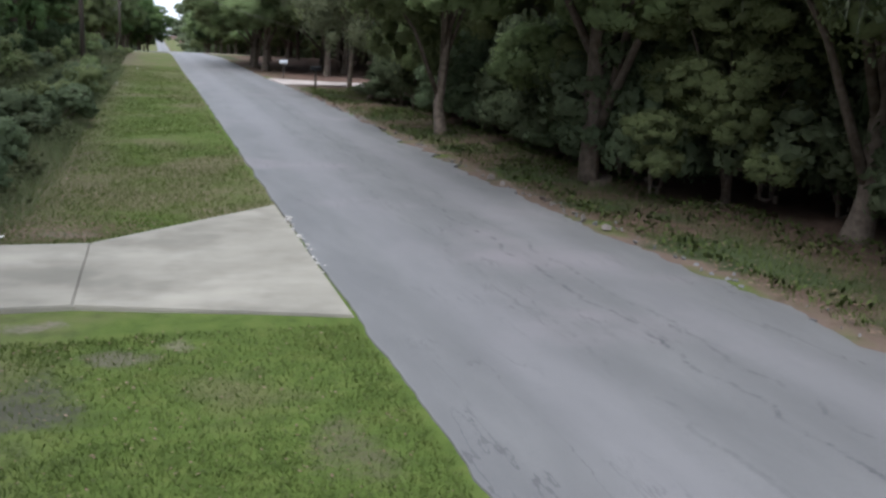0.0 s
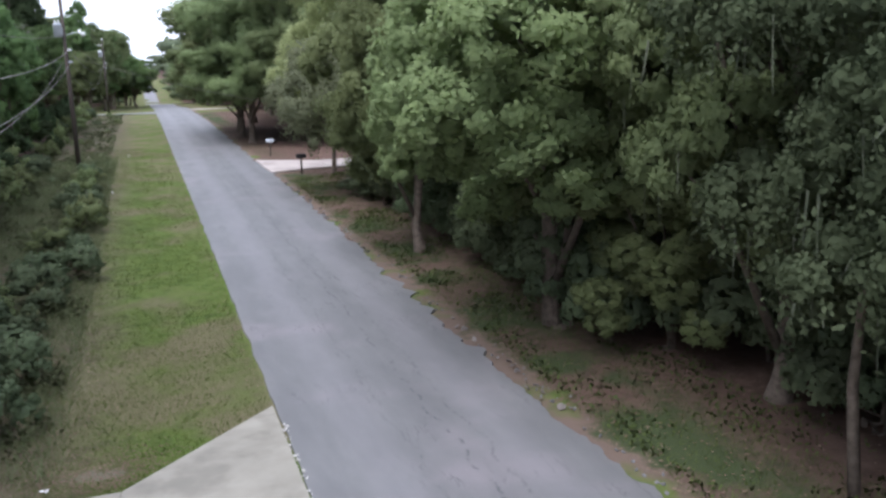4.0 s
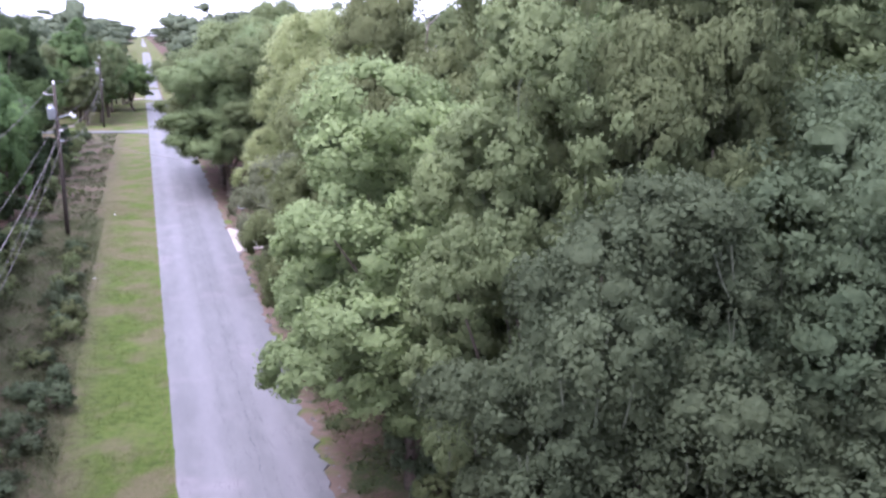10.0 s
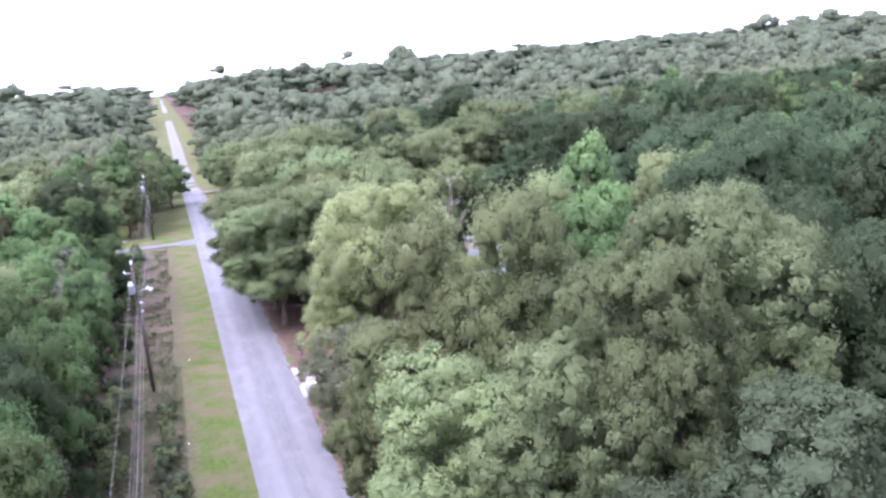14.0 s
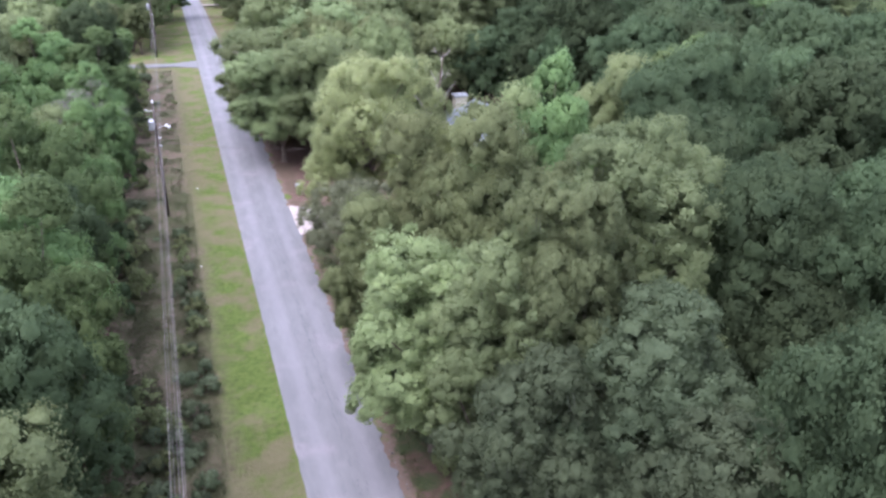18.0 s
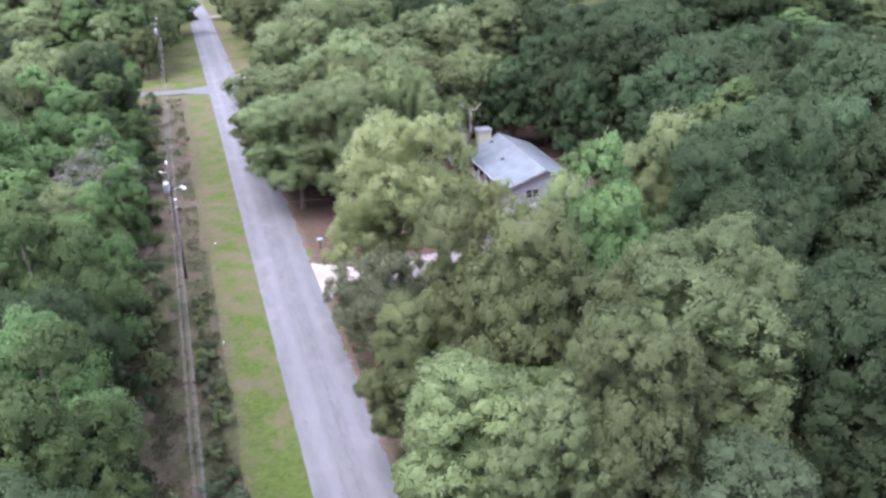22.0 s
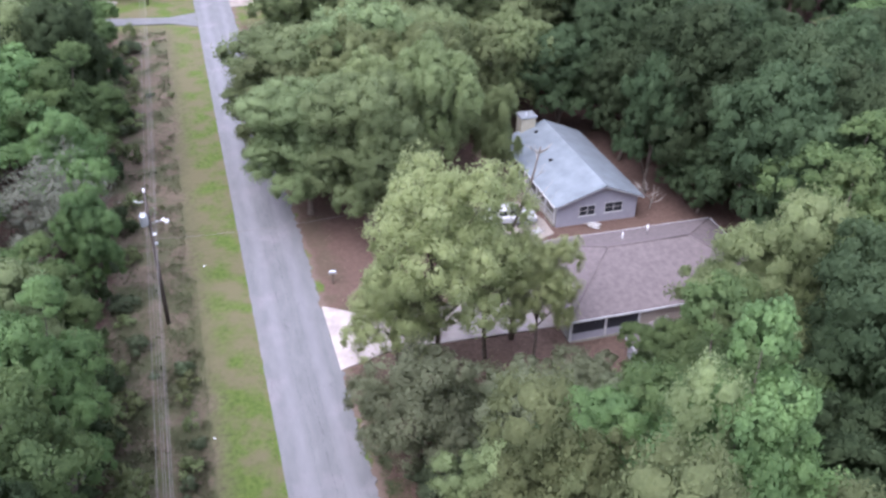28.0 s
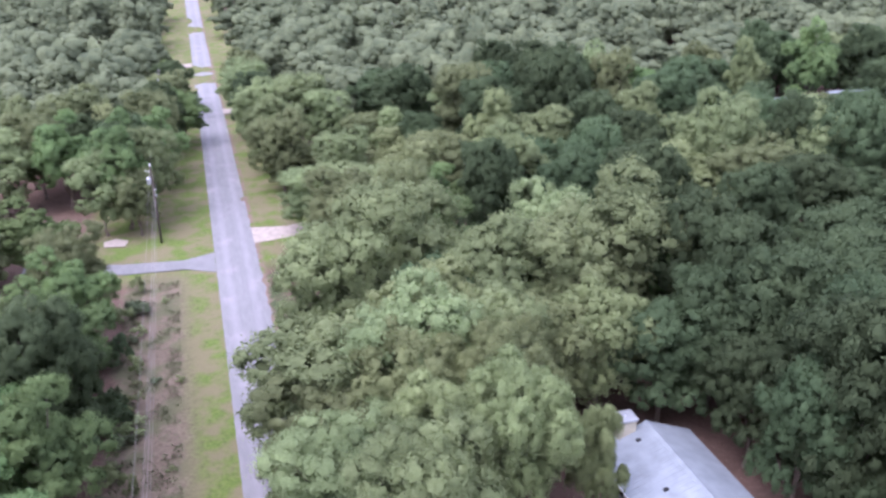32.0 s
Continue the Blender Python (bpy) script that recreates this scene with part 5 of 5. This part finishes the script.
    part("flue", tubes("flue", [([(33.9, 86.1, 5.06), (33.9, 86.1, 5.24)], [0.16, 0.16])], GALV, 10), c)


grey_house()


def brown_house():
    z = rise(58)
    h = thing("house", "single-storey house with a mauve-brown shingled hip roof", "house", pose(0.5, 1.75, z))
    e, t = 2.2, 4.2
    x0, x1, y0, y1 = 25.0, 44.0, 53.4, 65.0
    r0, r1 = (31.0, 59.8), (38.5, 59.8)
    def hip(name, pts, m):
        bm = bmesh.new()
        f = bm.faces.new([bm.verts.new(p) for p in pts])
        ext = bmesh.ops.extrude_face_region(bm, geom=[f])
        for v in ext["geom"]:
            if isinstance(v, bmesh.types.BMVert):
                v.co.z -= 0.12
        return bm_mesh(name, bm, m)
    roof = part("roof", hip("roof", [(x0, y0, e), (x1, y0, e), (*r1, t), (*r0, t)], SHINGLE), h, "mauve-brown shingled slope")
    part("roof_slope", hip("roof_slope", [(x1, y1, e), (x0, y1, e), (*r0, t), (*r1, t)], SHINGLE), roof)
    part("roof_slope", hip("roof_slope", [(x0, y1, e), (x0, y0, e), (*r0, t)], SHINGLE), roof)
    part("roof_slope", hip("roof_slope", [(x1, y0, e), (x1, y1, e), (*r1, t)], SHINGLE), roof)
    part("ridge_cap", tubes("ridge_cap", [([(*r0, t + 0.01), (*r1, t + 0.01)], [0.07, 0.07])], SHINGLE, 6), roof)
    for a, b in (((x0, y0), r0), ((x0, y1), r0), ((x1, y0), r1), ((x1, y1), r1)):
        part("hip_cap", tubes("hip_cap", [([(*a, e + 0.01), (*b, t + 0.01)], [0.05, 0.05])], SHINGLE, 6), roof)
    for x, y in ((33.5, 62.0), (36.2, 62.6)):
        part("roof_vent", tubes("roof_vent", [([(x, y, e + 1.0), (x, y, e + 1.75)], [0.07, 0.07])], WHITE_GEAR, 8), roof, "white roof vent pipe")
    for a, b, c, d in ((x0, x1, y0 - 0.05, y0 - 0.003), (x0, x1, y1 + 0.003, y1 + 0.05)):
        part("fascia", box("fascia", a, b, c, d, e - 0.15, e + 0.01, TRIM), h, "white fascia board")
    for a, b in ((x0 - 0.05, x0 - 0.003), (x1 + 0.003, x1 + 0.05)):
        part("fascia", box("fascia", a, b, y0 - 0.05, y1 + 0.05, e - 0.15, e + 0.01, TRIM), h, "white fascia board")
    part("wall", box("wall", x0 + 0.5, x0 + 0.7, y0 + 2.6, y1 - 0.6, -0.3, e - 0.13, TAN_WALL), h, "tan side wall")
    part("wall", box("wall", x0 + 0.71, x1 - 0.71, y0 + 2.6, y0 + 2.8, -0.3, e - 0.13, TAN_WALL), h, "tan wall behind the porch")
    part("wall", box("wall", x1 - 0.7, x1 - 0.5, y0 + 0.4, y1 - 0.6, -0.3, e - 0.13, TAN_WALL), h)
    part("wall", box("wall", x0 + 0.71, x1 - 0.71, y1 - 0.8, y1 - 0.6, -0.3, e - 0.13, TAN_WALL), h)
    part("porch_floor", box("porch_floor", x0 + 0.3, 31.4, y0 + 0.2, y0 + 2.58, -0.3, 0.1, CONCRETE, 0.02), h)
    for x in (25.35, 28.3, 31.2):
        part("porch_post", box("porch_post", x - 0.08, x + 0.08, y0 + 0.25, y0 + 0.41, 0.1, e - 0.13, TRIM, 0.01), h, "white porch post")
    for a, b in ((25.45, 28.2), (28.4, 31.1)):
        part("screen", box("screen", a, b, y0 + 0.31, y0 + 0.34, 0.75, e - 0.14, DARK_SCREEN), h, "dark porch screen")
        part("knee_wall", box("knee_wall", a, b, y0 + 0.28, y0 + 0.38, 0.1, 0.745, SIDING), h, "pale low porch wall")
    part("wall", box("wall", 31.4, x1 - 0.71, y0 + 0.4, y0 + 0.6, -0.3, e - 0.13, TAN_WALL), h)
    part("wing_roof", hip("wing_roof", [(28.6, 47.6, 1.9), (28.6, 51.4, 1.9), (32.1, 51.4, 3.0), (32.1, 47.6, 3.0)][::-1], SHINGLE), h, "small lean-to roof of brown shingles")
    part("wing_fascia", box("wing_fascia", 28.54, 28.59, 47.55, 51.45, 1.72, 1.9, TRIM), h, "white edge of the lean-to roof")
    part("wing_wall", box("wing_wall", 29.0, 32.1, 48.0, 51.1, -0.3, 1.7, SIDING), h, "pale shed wall")
    window(h, 60.0, 61.4, x0 + 0.5, 0.8, 1.9, axis="x")


brown_house()


# ---- things in the yard ----
def car():
    """A white sport utility wagon with roof, dark windows, silver lower body."""
    c = thing("car", "white utility wagon with silver sides parked on sand", "car", pose(27.6, 74.0, rise(74.0) + 0.03, 0, 0, -10))
    def shell(name, prof, half, m, bev=0.05):
        bm = bmesh.new()
        f = bm.faces.new([bm.verts.new((x, -half, z)) for x, z in prof])
        ext = bmesh.ops.extrude_face_region(bm, geom=[f])
        for v in ext["geom"]:
            if isinstance(v, bmesh.types.BMVert):
                v.co.y += 2 * half
        bmesh.ops.recalc_face_normals(bm, faces=bm.faces)
        bmesh.ops.bevel(bm, geom=bm.edges[:], offset=bev, segments=2, affect="EDGES", clamp_overlap=True)
        return bm_mesh(name, bm, m)
    part("lower_body", shell("lower_body", [(-2.45, 0.38), (2.35, 0.38), (2.48, 0.55), (2.45, 0.76), (-2.5, 0.76)], 0.92, CAR_SILVER), c, "silver-grey lower body")
    part("body", shell("body", [(-2.48, 0.77), (2.44, 0.77), (2.36, 0.98), (1.15, 1.10), (-2.45, 1.08)], 0.90, CAR_WHITE), c, "white painted body and bonnet")
    part("cabin", shell("cabin", [(-2.42, 1.09), (1.10, 1.105), (0.45, 1.66), (-2.25, 1.68)], 0.76, GLASS, 0.04), c, "dark glazed cabin")
    r = part("car_roof", shell("car_roof", [(-2.3, 1.64), (0.48, 1.62), (0.34, 1.73), (-2.2, 1.75)], 0.79, CAR_WHITE), c, "white roof")
    for y in (-0.6, 0.6):
        part("roof_rail", tubes("roof_rail", [([(-2.1, y, 1.75), (-1.9, y, 1.82), (0.0, y, 1.82), (0.2, y, 1.74)], [0.02] * 4)], BLACK_PAINT, 6), r)
    for x in (-2.3, -1.2, -0.25):
        for y in (-0.78, 0.78):
            part("pillar", box("pillar", x - 0.06, x + 0.06, y - 0.02, y + 0.02, 1.08, 1.66, CAR_WHITE), c)
    for x in (-1.5, 1.5):
        for s in (-1, 1):
            w = part("wheel", tubes("wheel", [([(x, s * 0.72, 0.36), (x, s * 0.74, 0.36), (x, s * 0.93, 0.36), (x, s * 0.95, 0.36)], [0.33, 0.37, 0.37, 0.33])], RUBBER, 20), c, "black tyre")
            part("rim", tubes("rim", [([(x, s * 0.94, 0.36), (x, s * 0.965, 0.36)], [0.23, 0.2])], GALV, 14), w, "grey wheel rim")
    for s in (-0.68, 0.68):
        part("headlight", box("headlight", 2.36, 2.47, s - 0.15, s + 0.15, 0.80, 0.93, WHITE_GEAR, 0.02), c)
        part("tail_light", box("tail_light", -2.51, -2.44, s - 0.1, s + 0.1, 0.82, 1.05, plain("red_lamp", (0.4, 0.02, 0.02), 0.3), 0.02), c)
    part("bumper", box("bumper", 2.40, 2.55, -0.85, 0.85, 0.42, 0.6, BLACK_PAINT, 0.04), c)
    part("bumper", box("bumper", -2.56, -2.42, -0.85, 0.85, 0.42, 0.6, BLACK_PAINT, 0.04), c)


car()


def tarp(x, y, sx, sy, tall, seed):
    bm = bmesh.new()
    bmesh.ops.create_grid(bm, x_segments=14, y_segments=10, size=1)
    for v in bm.verts:
        d = max(abs(v.co.x), abs(v.co.y))
        z = tall * (1 - d ** 3) + 0.18 * noise.noise((v.co.x * 2.3, v.co.y * 2.3, seed))
        v.co = (v.co.x * sx, v.co.y * sy, max(z, 0.01))
    ob = new("tarpaulin", bm_mesh("tarpaulin", bm, BLUE_TARP, True))
    ob.matrix_basis = pose(x, y, rise(y) + 0.04, 0, 0, 25)
    tagged(ob, "faded blue tarpaulin draped over a low heap", "tarpaulin")


def scrap(x, y, size, seed):
    rng = random.Random(seed)
    bm = bmesh.new()
    bmesh.ops.create_grid(bm, x_segments=5, y_segments=4, size=1)
    for v in bm.verts:
        v.co = (v.co.x * size, v.co.y * size * 0.7, 0.03 + 0.4 * size * rng.random())
    ob = new("paper_scrap", bm_mesh("paper_scrap", bm, WHITE_GEAR, True))
    ob.matrix_basis = pose(x, y, rise(y), 0, 0, rng.uniform(0, 360))
    tagged(ob, "crumpled white scrap of litter on the verge", "litter", "scraps of litter")


for k, spot in enumerate(((-1.9, 14.7, 0.07), (-0.9, 73.5, 0.10), (-1.6, 52.0, 0.08))):
    scrap(*spot, k)
tarp(25.4, 67.0, 0.8, 0.55, 0.75, 4)
tarp(27.0, 80.2, 0.45, 0.35, 0.4, 8)


def junk(x, y, turn, label, seed):
    """A leaning heap of pale boards and a bucket by the house."""
    rng = random.Random(seed)
    t = thing("board_pile", label, "boards", pose(x, y, rise(y) + 0.03, 0, 0, turn))
    for k in range(5):
        bm = bmesh.new()
        bmesh.ops.create_cube(bm, size=1, matrix=pose(rng.uniform(-0.2, 0.2), k * 0.12, 0.08 + 0.05 * k, rng.uniform(-4, 4), 0, rng.uniform(-20, 20)) @ Matrix.Diagonal((rng.uniform(1.0, 1.7), 0.14, 0.04, 1)))
        part("board", bm_mesh("board", bm, DEADWOOD if k % 2 else TRIM), t)


junk(29.7, 71.3, 20, "small pile of pale boards beside the porch", 1)
junk(34.9, 71.0, -30, "pale boards stacked against the gable wall", 2)
junk(24.5, 69.2, 60, "loose pale boards lying on the sand", 3)
junk(27.5, 82.3, 10, "weathered boards lying on the leaf litter", 4)


def bare_tree(x, y, tall, label, seed, spread=2.0, start=0.5, girth=0.16):
    rng = random.Random(seed)
    t = thing("dead_tree", label, "tree", pose(x, y, rise(y)))
    sway = [(rng.uniform(-0.2, 0.2) * i, rng.uniform(-0.2, 0.2) * i, tall * i / 5 - 0.3 * (i == 0)) for i in range(6)]
    part("trunk", tubes("trunk", [(sway, [girth * (1.2 - 0.2 * i) for i in range(6)])], BARK if start > 0.55 else DEADWOOD, 8), t)
    for k in range(12):
        f = rng.uniform(start, 0.98)
        i = min(int(f * 5), 4)
        a = Vector(sway[i]).lerp(Vector(sway[i + 1]), f * 5 - i)
        ang, ln = rng.uniform(0, 6.28), spread * rng.uniform(0.5, 1.1) * (1.3 - f)
        b = a + Vector((math.cos(ang) * ln * 0.6, math.sin(ang) * ln * 0.6, ln * 0.45))
        c = b + Vector((math.cos(ang + 0.5) * ln * 0.5, math.sin(ang + 0.5) * ln * 0.5, ln * 0.6))
        d = b + Vector((math.cos(ang - 0.7) * ln * 0.5, math.sin(ang - 0.7) * ln * 0.5, ln * 0.35))
        part("limb", tubes("limb", [([tuple(a), tuple(b), tuple(c)], [0.05, 0.035, 0.01]), ([tuple(b), tuple(d)], [0.025, 0.008])], DEADWOOD, 5), t, "bleached bare limb")


bare_tree(21.6, 57.2, 16.8, "tall dark pine trunk with bleached bare top limbs", 5, 3.4, 0.6, 0.2)
bare_tree(28.2, 70.6, 4.6, "small bleached leafless tree beside the porch", 6, 3.0, 0.25, 0.08)
bare_tree(10.9, 9.6, 9.6, "thin tree with bleached dead limbs beside the mossy oak", 8, 2.6, 0.7, 0.09)
bare_tree(42.0, 73.2, 2.6, "small bare bush-like tree at the house corner", 7, 1.8, 0.2, 0.06)


# ---- far buildings ----
def far_house(x, y, wide, deep, eave, top, turn, wall_m, roof_m, label):
    h = thing("house", label, "house", pose(x, y, rise(y), 0, 0, turn), "distant houses")
    part("wall", prism("wall", [(-wide / 2, -0.5), (wide / 2, -0.5), (wide / 2, eave), (0, top - 0.12), (-wide / 2, eave)], -deep / 2, deep / 2, wall_m), h)
    part("roof", prism("roof", [(-wide / 2 - 0.4, eave - 0.1), (0, top), (wide / 2 + 0.4, eave - 0.1), (wide / 2 + 0.4, eave + 0.02), (0, top + 0.12), (-wide / 2 - 0.4, eave + 0.02)], -deep / 2 - 0.4, deep / 2 + 0.4, roof_m), h)
    for k in (-0.28, 0.2):
        w = part("window", box("window", k * wide - 0.6, k * wide + 0.6, -deep / 2 - 0.04, -deep / 2 - 0.003, 0.9, 2.0, TRIM), h)
        part("pane", box("pane", k * wide - 0.5, k * wide + 0.5, -deep / 2 - 0.05, -deep / 2 - 0.043, 1.0, 1.9, GLASS), w)


far_house(68.6, 172.0, 8, 10, 4.5, 7.0, 20, TAN_WALL, METAL_ROOF, "house with a pale grey roof deep in the woods")
far_house(112.0, 172.5, 9, 16, 4.5, 6.5, 70, TRIM, METAL_ROOF, "long low pale building behind the trees")
far_house(128.5, 173.5, 9, 14, 4.5, 6.5, 80, TRIM, METAL_ROOF, "pale metal-roofed building behind the trees")
far_house(-32.0, 157.5, 6, 7, 2.6, 4.2, 75, TRIM, METAL_ROOF, "small white shed beside the woods")
far_house(85.5, 371.0, 9, 14, 3.5, 6.0, 60, TRIM, SHINGLE, "distant white house in a clearing")
far_house(110.0, 360.0, 8, 12, 3.5, 6.0, 70, TRIM, METAL_ROOF, "distant white house among trees")
far_house(68.0, 379.5, 6, 6, 3.0, 5.0, 30, TRIM, METAL_ROOF, "distant white shed in a clearing")
